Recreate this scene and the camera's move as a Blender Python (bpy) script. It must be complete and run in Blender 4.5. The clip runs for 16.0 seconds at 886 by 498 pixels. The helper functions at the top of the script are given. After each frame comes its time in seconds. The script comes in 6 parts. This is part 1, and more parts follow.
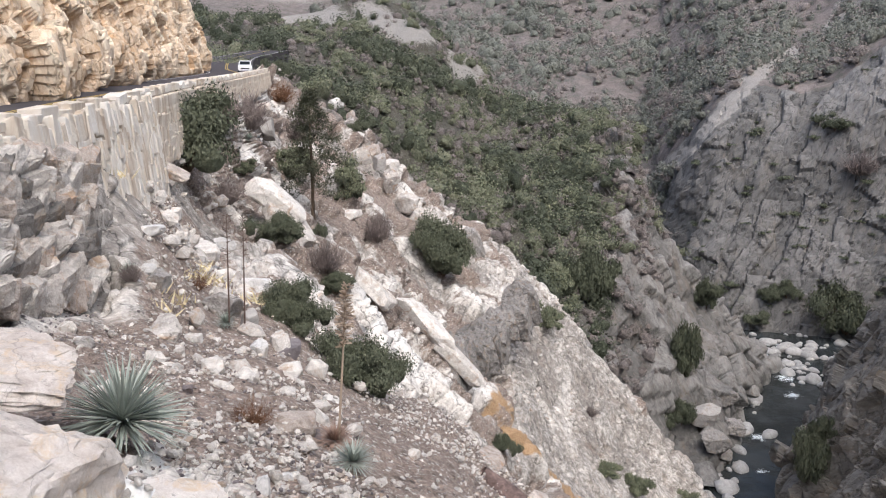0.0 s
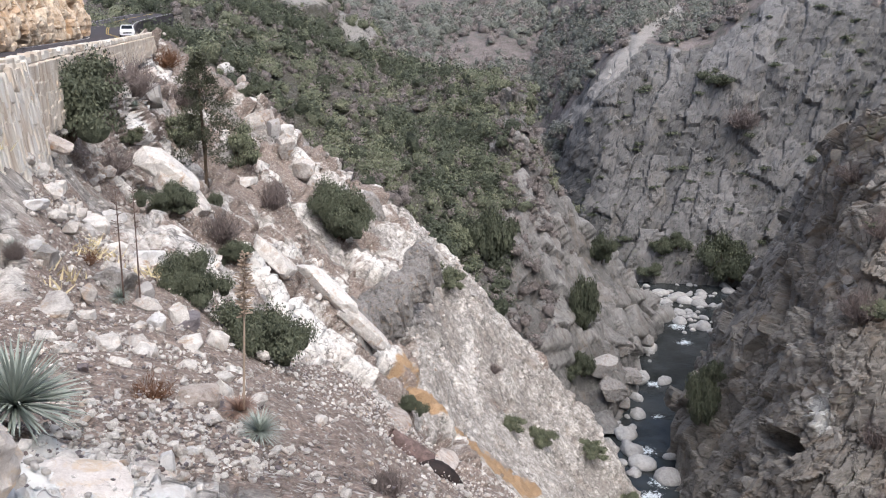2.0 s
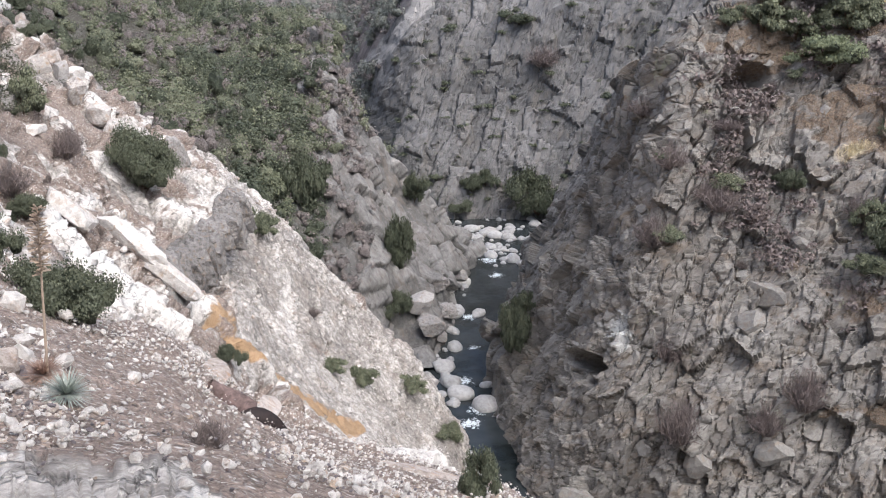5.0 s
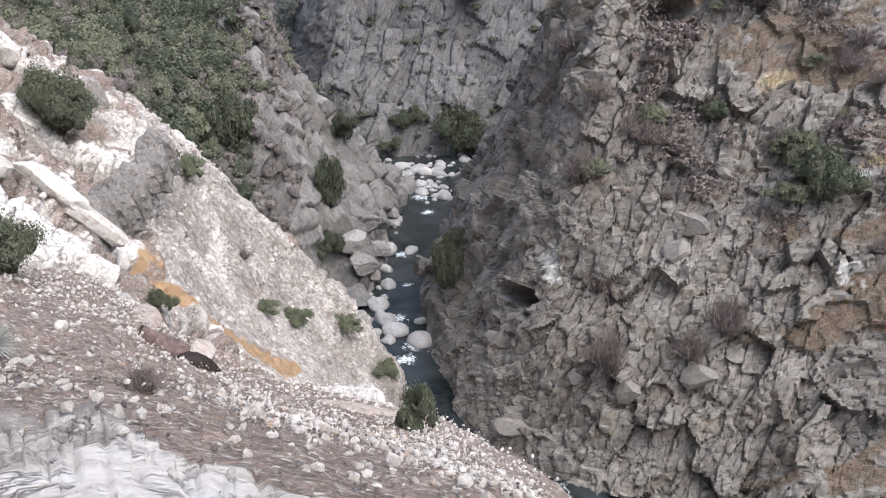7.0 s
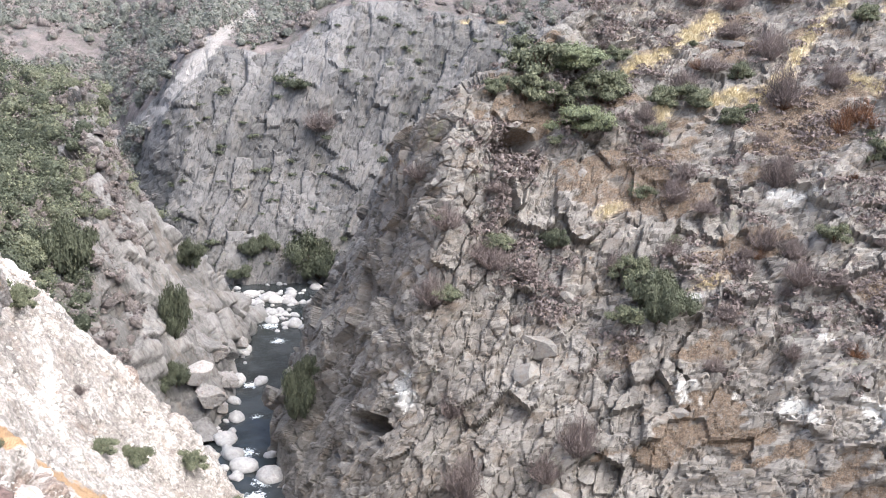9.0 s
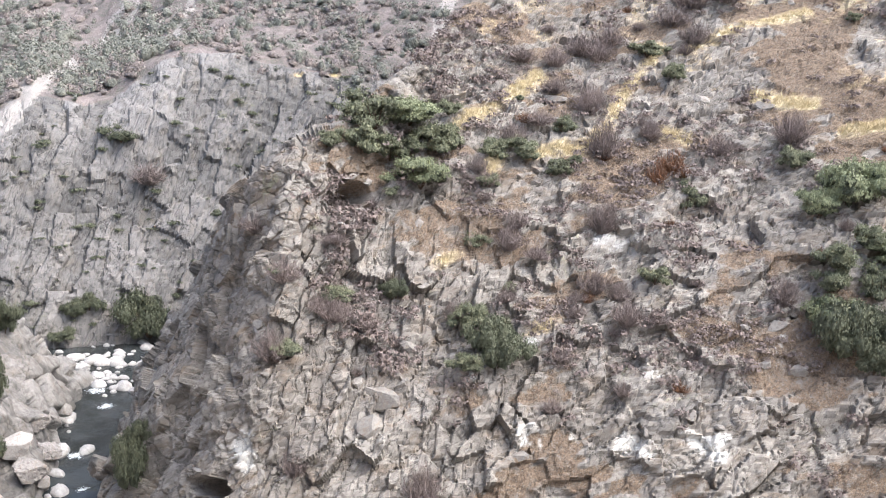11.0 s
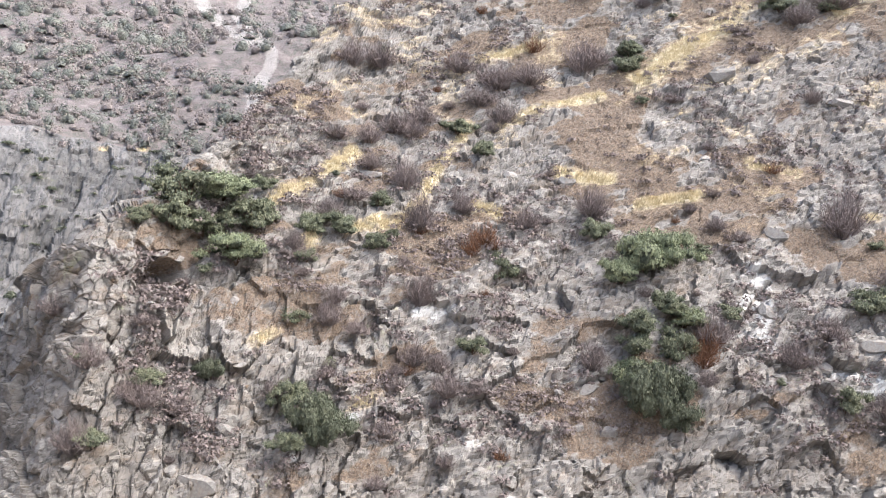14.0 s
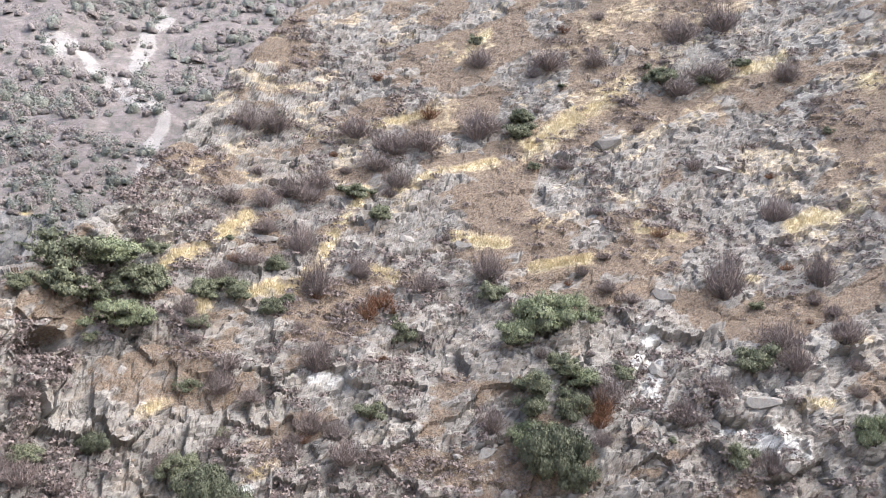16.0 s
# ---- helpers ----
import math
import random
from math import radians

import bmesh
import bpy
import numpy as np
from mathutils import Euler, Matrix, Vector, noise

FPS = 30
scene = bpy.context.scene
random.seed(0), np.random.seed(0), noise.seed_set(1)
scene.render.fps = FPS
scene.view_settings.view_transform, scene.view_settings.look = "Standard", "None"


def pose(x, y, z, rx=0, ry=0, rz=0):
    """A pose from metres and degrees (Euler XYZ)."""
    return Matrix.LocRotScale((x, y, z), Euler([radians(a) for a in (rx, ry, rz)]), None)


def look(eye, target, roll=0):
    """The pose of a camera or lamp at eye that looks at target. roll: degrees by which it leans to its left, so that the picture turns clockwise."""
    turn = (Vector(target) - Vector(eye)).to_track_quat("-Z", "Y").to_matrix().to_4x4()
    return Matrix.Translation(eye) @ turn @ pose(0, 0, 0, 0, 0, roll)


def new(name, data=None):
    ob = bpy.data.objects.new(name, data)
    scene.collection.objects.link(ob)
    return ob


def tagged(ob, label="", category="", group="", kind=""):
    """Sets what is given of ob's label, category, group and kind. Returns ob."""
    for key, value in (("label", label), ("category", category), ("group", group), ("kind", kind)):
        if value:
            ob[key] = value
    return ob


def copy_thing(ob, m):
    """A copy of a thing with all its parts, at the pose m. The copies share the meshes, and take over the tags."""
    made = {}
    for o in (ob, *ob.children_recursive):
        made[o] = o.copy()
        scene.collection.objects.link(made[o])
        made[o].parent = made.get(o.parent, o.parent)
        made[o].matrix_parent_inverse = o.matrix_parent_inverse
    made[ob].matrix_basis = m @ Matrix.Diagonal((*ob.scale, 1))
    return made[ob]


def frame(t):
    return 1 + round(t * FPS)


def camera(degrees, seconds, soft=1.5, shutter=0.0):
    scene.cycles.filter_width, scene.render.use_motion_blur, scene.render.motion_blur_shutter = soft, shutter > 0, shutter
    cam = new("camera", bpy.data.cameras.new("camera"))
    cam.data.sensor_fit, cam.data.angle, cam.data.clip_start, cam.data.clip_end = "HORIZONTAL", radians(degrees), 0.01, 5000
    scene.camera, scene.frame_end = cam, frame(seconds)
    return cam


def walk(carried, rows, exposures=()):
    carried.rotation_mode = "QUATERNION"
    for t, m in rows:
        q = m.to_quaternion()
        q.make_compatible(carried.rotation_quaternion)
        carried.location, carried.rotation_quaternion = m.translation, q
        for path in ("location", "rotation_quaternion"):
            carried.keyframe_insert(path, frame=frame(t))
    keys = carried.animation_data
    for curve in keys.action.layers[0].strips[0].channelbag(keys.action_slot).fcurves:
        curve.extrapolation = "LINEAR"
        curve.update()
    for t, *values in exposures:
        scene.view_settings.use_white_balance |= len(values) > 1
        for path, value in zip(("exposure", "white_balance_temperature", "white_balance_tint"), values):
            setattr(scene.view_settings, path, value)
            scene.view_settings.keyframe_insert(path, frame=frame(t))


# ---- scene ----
cam = camera(52.78, 16.0, soft=1.1)
PATH = (
    (0.0, 78.000, 0.000, 0.000), (0.5, 77.498, 0.039, -1.671), (1.0, 77.085, 0.129, -3.275), (1.5, 76.520, 0.615, -5.121),
    (2.0, 75.602, 0.597, -6.711), (2.5, 74.736, 0.495, -8.439), (3.0, 73.692, 0.207, -11.007), (3.5, 73.046, -0.060, -13.220),
    (4.0, 72.799, -0.219, -15.740), (6.5, 68.965, -0.274, -21.702), (7.0, 67.829, -0.353, -23.437), (7.5, 67.379, -0.506, -25.672),
    (8.0, 70.600, -1.590, -28.979), (10.5, 79.244, -2.771, -38.745), (11.0, 79.969, -3.075, -43.123), (11.5, 81.308, -2.957, -45.168),
    (12.0, 82.513, -3.554, -46.671), (12.5, 83.286, -3.828, -47.563), (13.0, 84.006, -3.460, -48.897), (13.5, 84.655, -2.812, -53.207),
    (14.0, 85.360, -3.222, -54.815), (14.5, 86.150, -3.448, -57.451), (15.0, 87.112, -3.728, -60.030), (15.5, 88.423, -2.907, -61.068),
    (16.0, 89.828, -3.054, -61.432),
)
walk(cam, [(t, pose(0, 0, 0, rx, ry, rz)) for t, rx, ry, rz in PATH],
     [(0.0, 0.56, 6450, 10), (2.5, 0.66, 6280, 10), (4.0, 0.8, 6260, 10), (7.0, 0.86, 6230, 10), (7.5, 0.98, 6280, 10), (8.2, 1.3, 6300, 10), (10.3, 1.66, 6450, 10), (12.5, 1.72, 6500, 10), (16.0, 1.68, 6450, 10)])

# ---------------------------------------------------------------- light
world = bpy.data.worlds.new("sky")
scene.world = world
world.use_nodes = True
wn = world.node_tree
sky = wn.nodes.new("ShaderNodeTexSky")
sky.sky_type = "NISHITA"
sky.sun_disc = False
sky.sun_elevation, sky.sun_rotation = radians(58), radians(153)
sky.air_density, sky.dust_density, sky.ozone_density = 1.0, 4.0, 1.0
wn.links.new(sky.outputs[0], wn.nodes["Background"].inputs[0])
wn.nodes["Background"].inputs[1].default_value = 0.15
sun = new("sun", bpy.data.lights.new("sun", "SUN"))
sun.data.energy, sun.data.angle, sun.data.color = 1.6, radians(55), (1.0, 0.98, 0.96)
sun.matrix_world = look((0, 0, 0), (-0.24, 0.47, -0.85))

# ---------------------------------------------------------------- noise
U = np.uint64


def rnd(i, seed):
    """0..1 for whole-number cells i (n, 3)."""
    i = i.astype(np.int64).astype(np.uint64)
    h = i[..., 0] * U(73856093) ^ i[..., 1] * U(19349663) ^ i[..., 2] * U(83492791) ^ U(seed * 2654435761 % 2**32)
    h = (h & U(0xFFFFFFFF)) * U(0x9E3779B1) & U(0xFFFFFFFF)
    h = (h ^ (h >> U(15))) * U(0x85EBCA6B) & U(0xFFFFFFFF)
    h = (h ^ (h >> U(13))) * U(0xC2B2AE35) & U(0xFFFFFFFF)
    return ((h ^ (h >> U(16))) & U(0xFFFFFF)).astype(np.float64) / float(0xFFFFFF)


def vnoise(p, size, seed=0):
    """Smooth noise, -1..1."""
    q = p / size
    i = np.floor(q)
    w = q - i
    w = w * w * w * (w * (w * 6 - 15) + 10)
    out = 0
    for dx in (0, 1):
        for dy in (0, 1):
            for dz in (0, 1):
                k = (w[:, 0] if dx else 1 - w[:, 0]) * (w[:, 1] if dy else 1 - w[:, 1]) * (w[:, 2] if dz else 1 - w[:, 2])
                out = out + k * rnd(i + (dx, dy, dz), seed)
    return out * 2 - 1


def fbm(p, size, octaves=4, seed=0, gain=0.5):
    out, a, total = 0, 1.0, 0.0
    for o in range(octaves):
        out = out + a * vnoise(p + 17.3 * o, size / 2**o, seed + o)
        total += a
        a *= gain
    return out / total


def blocks(p, size, seed=0, tilt=0.8):
    """Broken rock: every cell is a tilted flat facet. Gives the height (-1..1), 0..1 distance from the joint, and a value per cell."""
    q = p / size
    i = np.floor(q - 0.5)
    n = len(p)
    d1, d2 = np.full(n, 9.0), np.full(n, 9.0)
    at, away = np.zeros((n, 3)), np.zeros((n, 3))
    for dx in (0, 1):
        for dy in (0, 1):
            for dz in (0, 1):
                c = i + (dx, dy, dz)
                v = q - c - 0.12 - 0.76 * np.stack([rnd(c, seed + k) for k in range(3)], 1)
                d = np.einsum("ij,ij->i", v, v)
                near = d < d1
                d2 = np.where(near, d1, np.minimum(d2, d))
                d1 = np.where(near, d, d1)
                at[near], away[near] = c[near], v[near]
    r = [rnd(at, seed + k) * 2 - 1 for k in (3, 4, 5)]
    h = r[0] + tilt * (r[1] * (away[:, 0] + away[:, 1]) + r[2] * away[:, 2])
    return h, np.clip((np.sqrt(d2) - np.sqrt(d1)) * 8, 0, 1), r[0] * 0.5 + 0.5


def jointed(p, wide, thick, seed=0, warp=0.3, tilt=0.7, gap=0.07):
    """Rock split by crossing joints into long blocks of uneven reach, beds lying level in p: the height (-1..1), 0 in a joint to 1, a value per block."""
    bend = np.stack([fbm(p + 31.7 * k, wide * 1.1, 3, seed + 50 + k, 0.55) for k in range(3)], 1)
    q = p / (wide, wide, thick) + bend * warp * (1.0, 1.0, 1.9)
    bed = np.floor(q[:, 2])
    ids = np.stack((np.zeros(len(p)), np.zeros(len(p)), bed), 1)
    shift = rnd(ids, seed + 5)
    q[:, 0] = (q[:, 0] + shift * 5) * (0.65 + 0.8 * rnd(ids, seed + 6))
    q[:, 1] = (q[:, 1] + shift * 3) * (0.65 + 0.8 * rnd(ids, seed + 7))
    i = np.floor(q)
    w = q - i
    r = [rnd(i, seed + k) * 2 - 1 for k in (1, 2, 3)]
    near = np.minimum(w, 1 - w) * (1.0, 1.0, thick / wide + 0.25)
    h = r[0] + tilt * (r[1] * (w[:, 0] - 0.5) + r[2] * (w[:, 1] - 0.5) + 0.8 * (w[:, 2] - 0.5))
    return h, np.clip(near.min(axis=1) / gap, 0, 1), r[0] * 0.5 + 0.5


def turned(p, rx, ry, rz, sx=1, sy=1, sz=1):
    m = np.array(Euler((radians(rx), radians(ry), radians(rz))).to_matrix())
    return p @ m.T / (sx, sy, sz)


# ---------------------------------------------------------------- sheets of land
def P(b, el, r):
    """A place from its bearing (degrees, clockwise from y), its angle over the level and its distance on the map from the lay-by."""
    return (r * math.sin(radians(b)), r * math.cos(radians(b)), r * math.tan(radians(el)))


def spline(a, counts):
    """Smooth curve through the stations of axis 0; counts: steps in each span."""
    ext = np.concatenate((2 * a[:1] - a[1:2], a, 2 * a[-1:] - a[-2:-1]))
    out = []
    for k, n in enumerate(counts):
        p0, p1, p2, p3 = ext[k:k + 4]
        t = (np.arange(n) / n).reshape(-1, *([1] * (a.ndim - 1)))
        m1, m2 = (p2 - p0) * 0.42, (p3 - p1) * 0.42
        out.append((2 * t**3 - 3 * t**2 + 1) * p1 + (t**3 - 2 * t**2 + t) * m1 + (3 * t**2 - 2 * t**3) * p2 + (t**3 - t**2) * m2)
    return np.concatenate(out + [a[-1:]])


def grid_normals(g):
    du, dv = np.gradient(g, axis=0), np.gradient(g, axis=1)
    n = np.cross(dv, du)
    return n / np.maximum(np.linalg.norm(n, axis=2, keepdims=True), 1e-9)


def grid_mesh(name, g, material, attributes=None, smooth=False):
    nr, nc = g.shape[:2]
    me = bpy.data.meshes.new(name)
    i = np.arange(nr * nc).reshape(nr, nc)
    quads = np.stack((i[:-1, :-1], i[:-1, 1:], i[1:, 1:], i[1:, :-1]), -1).reshape(-1, 4)
    me.vertices.add(nr * nc)
    me.vertices.foreach_set("co", g.reshape(-1).astype(np.float32))
    me.loops.add(quads.size)
    me.loops.foreach_set("vertex_index", quads.reshape(-1).astype(np.int32))
    me.polygons.add(len(quads))
    me.polygons.foreach_set("loop_start", np.arange(0, quads.size, 4, dtype=np.int32))
    me.polygons.foreach_set("loop_total", np.full(len(quads), 4, dtype=np.int32))
    me.polygons.foreach_set("use_smooth", np.full(len(quads), smooth))
    for key, values in (attributes or {}).items():
        at = me.attributes.new(key, "FLOAT", "POINT")
        at.data.foreach_set("value", values.reshape(-1).astype(np.float32))
    me.update(calc_edges=True)
    me.materials.append(material)
    return new(name, me)


# ---------------------------------------------------------------- materials
class Nodes:
    """Short hand for a node material."""

    def __init__(self, name):
        self.m = bpy.data.materials.new(name)
        self.m.use_nodes = True
        self.t = self.m.node_tree
        self.bsdf = self.t.nodes["Principled BSDF"]
        self.co = self.t.nodes.new("ShaderNodeTexCoord").outputs["Object"]

    def put(self, kind, values=None, **props):
        n = self.t.nodes.new(kind)
        if "data_type" in props:
            n.data_type = props["data_type"]
        if "blend_type" in props:
            n.blend_type = props["blend_type"]
        if "vector_type" in props:
            n.vector_type = props["vector_type"]
        if "operation" in props:
            n.operation = props["operation"]
        if "feature" in props:
            n.feature = props["feature"]
        if "attribute_name" in props:
            n.attribute_name = props["attribute_name"]
        for k, v in (values or {}).items():
            if isinstance(v, bpy.types.NodeSocket):
                self.t.links.new(v, n.inputs[k])
            else:
                n.inputs[k].default_value = v
        return n

    def noise(self, scale, detail=6, rough=0.6, warp=0.0, co=None):
        return self.put("ShaderNodeTexNoise", {"Vector": co or self.co, "Scale": scale, "Detail": detail, "Roughness": rough, "Distortion": warp}).outputs["Fac"]

    def stretch(self, x, y, z, rx=0, ry=0, rz=0, co=None):
        """Co-ordinates turned to lie along a dip, and lengthened by x, y, z."""
        return self.put("ShaderNodeMapping", {"Vector": co or self.co, "Scale": (x, y, z), "Rotation": (radians(rx), radians(ry), radians(rz))}, vector_type="TEXTURE").outputs[0]

    def ramp(self, fac, stops):
        n = self.put("ShaderNodeValToRGB", {"Fac": fac})
        el = n.color_ramp.elements
        while len(el) < len(stops):
            el.new(0.5)
        for e, (pos, col) in zip(el, stops):
            e.position = pos
            e.color = (*col, 1) if len(col) == 3 else col
        return n.outputs[0]

    def grey(self, fac, a, b, lo=0.0, hi=1.0):
        return self.put("ShaderNodeMapRange", {"Value": fac, "From Min": a, "From Max": b, "To Min": lo, "To Max": hi}).outputs[0]

    def math(self, op, a, b=0.0):
        return self.put("ShaderNodeMath", {0: a, 1: b}, operation=op).outputs[0]

    def mix(self, fac, a, b, mode="MIX"):
        n = self.put("ShaderNodeMix", {"Factor": fac}, data_type="RGBA", blend_type=mode)
        for key, v in (("A", a), ("B", b)):
            socket = [s for s in n.inputs if s.name == key and s.type == "RGBA"][0]
            if isinstance(v, bpy.types.NodeSocket):
                self.t.links.new(v, socket)
            else:
                socket.default_value = (*v, 1)
        return [s for s in n.outputs if s.type == "RGBA"][0]

    def attr(self, key):
        return self.put("ShaderNodeAttribute", attribute_name=key).outputs["Fac"]

    def cracks(self, scale, width, co=None):
        """1 on long, wandering and broken lines."""
        n = self.put("ShaderNodeTexNoise", {"Vector": co or self.co, "Scale": scale, "Detail": 5, "Roughness": 0.52, "Distortion": 0.15}).outputs["Fac"]
        on = self.grey(self.noise(scale * 1.7, 3, 0.5, 0, co), 0.44, 0.56)
        return self.math("MULTIPLY", self.grey(self.math("ABSOLUTE", self.math("SUBTRACT", n, 0.5)), 0.0, width, 1.0, 0.0), on)

    def done(self, colour, rough=0.9, bump=None, strength=0.5, distance=0.05, **more):
        self.t.links.new(colour, self.bsdf.inputs["Base Color"]) if isinstance(colour, bpy.types.NodeSocket) else None
        if not isinstance(colour, bpy.types.NodeSocket):
            self.bsdf.inputs["Base Color"].default_value = (*colour, 1)
        if isinstance(rough, bpy.types.NodeSocket):
            self.t.links.new(rough, self.bsdf.inputs["Roughness"])
        else:
            self.bsdf.inputs["Roughness"].default_value = rough
        self.bsdf.inputs["Specular IOR Level"].default_value = 0.25
        if bump is not None:
            b = self.put("ShaderNodeBump", {"Height": bump, "Strength": strength, "Distance": distance})
            self.t.links.new(b.outputs[0], self.bsdf.inputs["Normal"])
        for k, v in more.items():
            self.bsdf.inputs[k.replace("_", " ")].default_value = v
        return self.m


def rock_material(name, dark, mid, light, stain, soil, size=1.0, joint=0.5, dip=(0, 49, 0), grass=None, lichen=None, brushy=False, long=2.6, relief_by=0.9, warp=0.5, flat=0.75, stained=0.75, bleached=None):
    """Broken granite with weathering stains. Ground cover, grass and rust lie where the land's own attributes say."""
    k = Nodes(name)
    laid = k.stretch(long, 1.0, flat, *dip)
    broad = k.noise(0.09 / size, 5, 0.6, 0.4)
    grain = k.noise(2.2 / size, 9, 0.72 if relief_by > 0.6 else 0.62, warp, laid)
    fine = k.noise(13 / size, 8, 0.78)
    val = k.math("ADD", k.math("MULTIPLY", grain, 0.75), k.math("ADD", k.math("MULTIPLY", broad, 0.45), k.math("MULTIPLY", fine, 0.3)))
    # own: each block's tone; on the canyon wall it also carries painted shade.
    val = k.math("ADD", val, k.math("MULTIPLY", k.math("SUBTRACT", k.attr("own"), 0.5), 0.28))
    val = k.math("ADD", val, k.math("MULTIPLY", k.grey(k.attr("pale"), 0.25, 0.5), 0.3))
    col = k.ramp(k.grey(val, 0.42, 1.05), [(0.0, dark), (0.42, mid), (0.72, light), (1.0, tuple(min(0.85, c * 1.3) for c in light))])
    st = k.grey(k.noise(0.55 / size, 8, 0.72, 0.6, laid), 0.5, 0.7)
    col = k.mix(k.math("MULTIPLY", st, stained), col, stain)
    if lichen:
        col = k.mix(k.math("MULTIPLY", k.grey(k.noise(0.3 / size, 8, 0.75, 0.6), 0.62, 0.7), 0.6), col, lichen)
    steeply = k.stretch(0.7, 1.0, long * 0.8, *dip)
    cracks = k.math("MAXIMUM", k.cracks(0.42 / size, 0.014, laid), k.math("MAXIMUM", k.cracks(0.5 / size, 0.012, steeply), k.math("MULTIPLY", k.cracks(1.7 / size, 0.022, laid), 0.75)))
    if bleached:
        clean = k.grey(k.math("ADD", k.attr("pale"), k.math("MULTIPLY", k.math("SUBTRACT", k.noise(0.8 / size, 7, 0.65, 0.3, laid), 0.5), 1.6)), 0.42, 0.56)
        col = k.mix(k.math("MULTIPLY", clean, k.grey(k.attr("pale"), 0.05, 0.25)), col, k.mix(fine, tuple(c * 0.6 for c in bleached), bleached))
    cracks = k.math("MULTIPLY", cracks, k.grey(k.attr("pale"), 0.2, 0.5, 1.0, 0.9))
    col = k.mix(k.math("MULTIPLY", cracks, joint), col, tuple(c * 0.45 for c in dark))
    rust = k.grey(k.math("ADD", k.attr("rust"), k.math("MULTIPLY", k.math("SUBTRACT", grain, 0.5), 0.9)), 0.45, 0.62)
    col = k.mix(rust, col, k.ramp(fine, [(0.35, (0.22, 0.13, 0.075)), (0.65, (0.50, 0.36, 0.22))]))
    pebble = k.put("ShaderNodeTexVoronoi", {"Vector": k.co, "Scale": 8 / size, "Randomness": 1.0})
    grit = k.put("ShaderNodeTexVoronoi", {"Vector": k.co, "Scale": 21 / size, "Randomness": 1.0})
    earth = k.mix(k.grey(k.noise(4 / size, 10, 0.82), 0.38, 0.62), tuple(c * 0.42 for c in soil), tuple(c * 1.35 for c in soil))
    earth = k.mix(k.math("MULTIPLY", k.grey(grit.outputs["Color"], 0.5, 0.7), k.grey(grit.outputs["Distance"], 0.45, 0.2)), earth, tuple(c * 0.6 for c in light))
    earth = k.mix(k.math("MULTIPLY", k.grey(pebble.outputs["Color"], 0.55, 0.75), k.grey(pebble.outputs["Distance"], 0.5, 0.2)), earth, tuple(c * 0.8 for c in light))
    cover = k.grey(k.math("ADD", k.attr("soil"), k.math("MULTIPLY", k.math("SUBTRACT", k.noise(1.1 / size, 9, 0.72), 0.5), 1.3)), 0.40, 0.60)
    if brushy:
        tint = k.ramp(k.noise(0.22, 9, 0.78, 0.6), [(0.40, (0.12, 0.123, 0.107)), (0.47, (0.165, 0.15, 0.14)), (0.53, (0.205, 0.175, 0.167)), (0.63, (0.28, 0.248, 0.237))])
        earth = k.mix(0.75, earth, tint)
    col = k.mix(cover, col, earth)
    if grass:
        blades = k.noise(5, 6, 0.7, 0.8, k.stretch(0.6, 0.6, 2.4))
        thick = k.math("ADD", k.attr("grass"), k.math("MULTIPLY", k.math("SUBTRACT", k.noise(0.9, 8, 0.75, 0.5, laid), 0.5), 1.5))
        straw = k.mix(k.grey(thick, 0.45, 0.8), (0.47, 0.37, 0.24), k.mix(k.grey(blades, 0.25, 0.6), tuple(c * 0.62 for c in grass), grass))
        g = k.grey(thick, 0.32, 0.85)
        col = k.mix(g, col, straw)
    loose = k.grey(k.math("ADD", k.attr("chute"), k.math("MULTIPLY", k.math("SUBTRACT", grain, 0.5), 0.9)), 0.45, 0.6)
    col = k.mix(k.math("MULTIPLY", loose, 0.85), col, k.ramp(fine, [(0.3, (0.19, 0.175, 0.16)), (0.65, (0.44, 0.42, 0.395))]))
    relief = k.math("SUBTRACT", k.math("ADD", k.math("MULTIPLY", grain, k.grey(cover, 0, 1, 1.0, 0.15)), k.math("MULTIPLY", fine, 0.35)), k.math("MULTIPLY", cracks, 0.8))
    lumps = k.math("MULTIPLY", cover, k.math("MULTIPLY", k.math("SUBTRACT", 1.0, k.math("MINIMUM", pebble.outputs["Distance"], grit.outputs["Distance"])), 0.9))
    return k.done(col, 0.9, k.math("ADD", relief, lumps), relief_by, 0.08 * size)


bank_rock = rock_material("pale_granite", (0.075, 0.068, 0.064), (0.31, 0.286, 0.262), (0.71, 0.68, 0.64), (0.29, 0.20, 0.14), (0.285, 0.226, 0.192), 1.0, 0.65, long=1.1, warp=0.25, flat=0.95, stained=0.3)
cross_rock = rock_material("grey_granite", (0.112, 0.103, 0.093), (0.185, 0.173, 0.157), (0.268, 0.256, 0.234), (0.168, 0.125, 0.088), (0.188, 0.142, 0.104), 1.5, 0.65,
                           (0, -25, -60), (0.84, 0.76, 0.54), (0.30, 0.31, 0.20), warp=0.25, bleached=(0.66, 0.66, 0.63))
ridge_rock = rock_material("dark_granite", (0.075, 0.074, 0.071), (0.15, 0.145, 0.139), (0.26, 0.252, 0.242), (0.16, 0.13, 0.105), (0.085, 0.08, 0.062), 1.6, 0.4, (0, 70, 0))
far_rock = rock_material("far_granite", (0.092, 0.092, 0.092), (0.142, 0.14, 0.138), (0.20, 0.196, 0.192), (0.19, 0.172, 0.15), (0.165, 0.142, 0.132), 2.6, 0.7,
                         (0, -80, 0), (0.55, 0.46, 0.26), (0.20, 0.215, 0.135), True, 1.6, 0.7, 0.1)

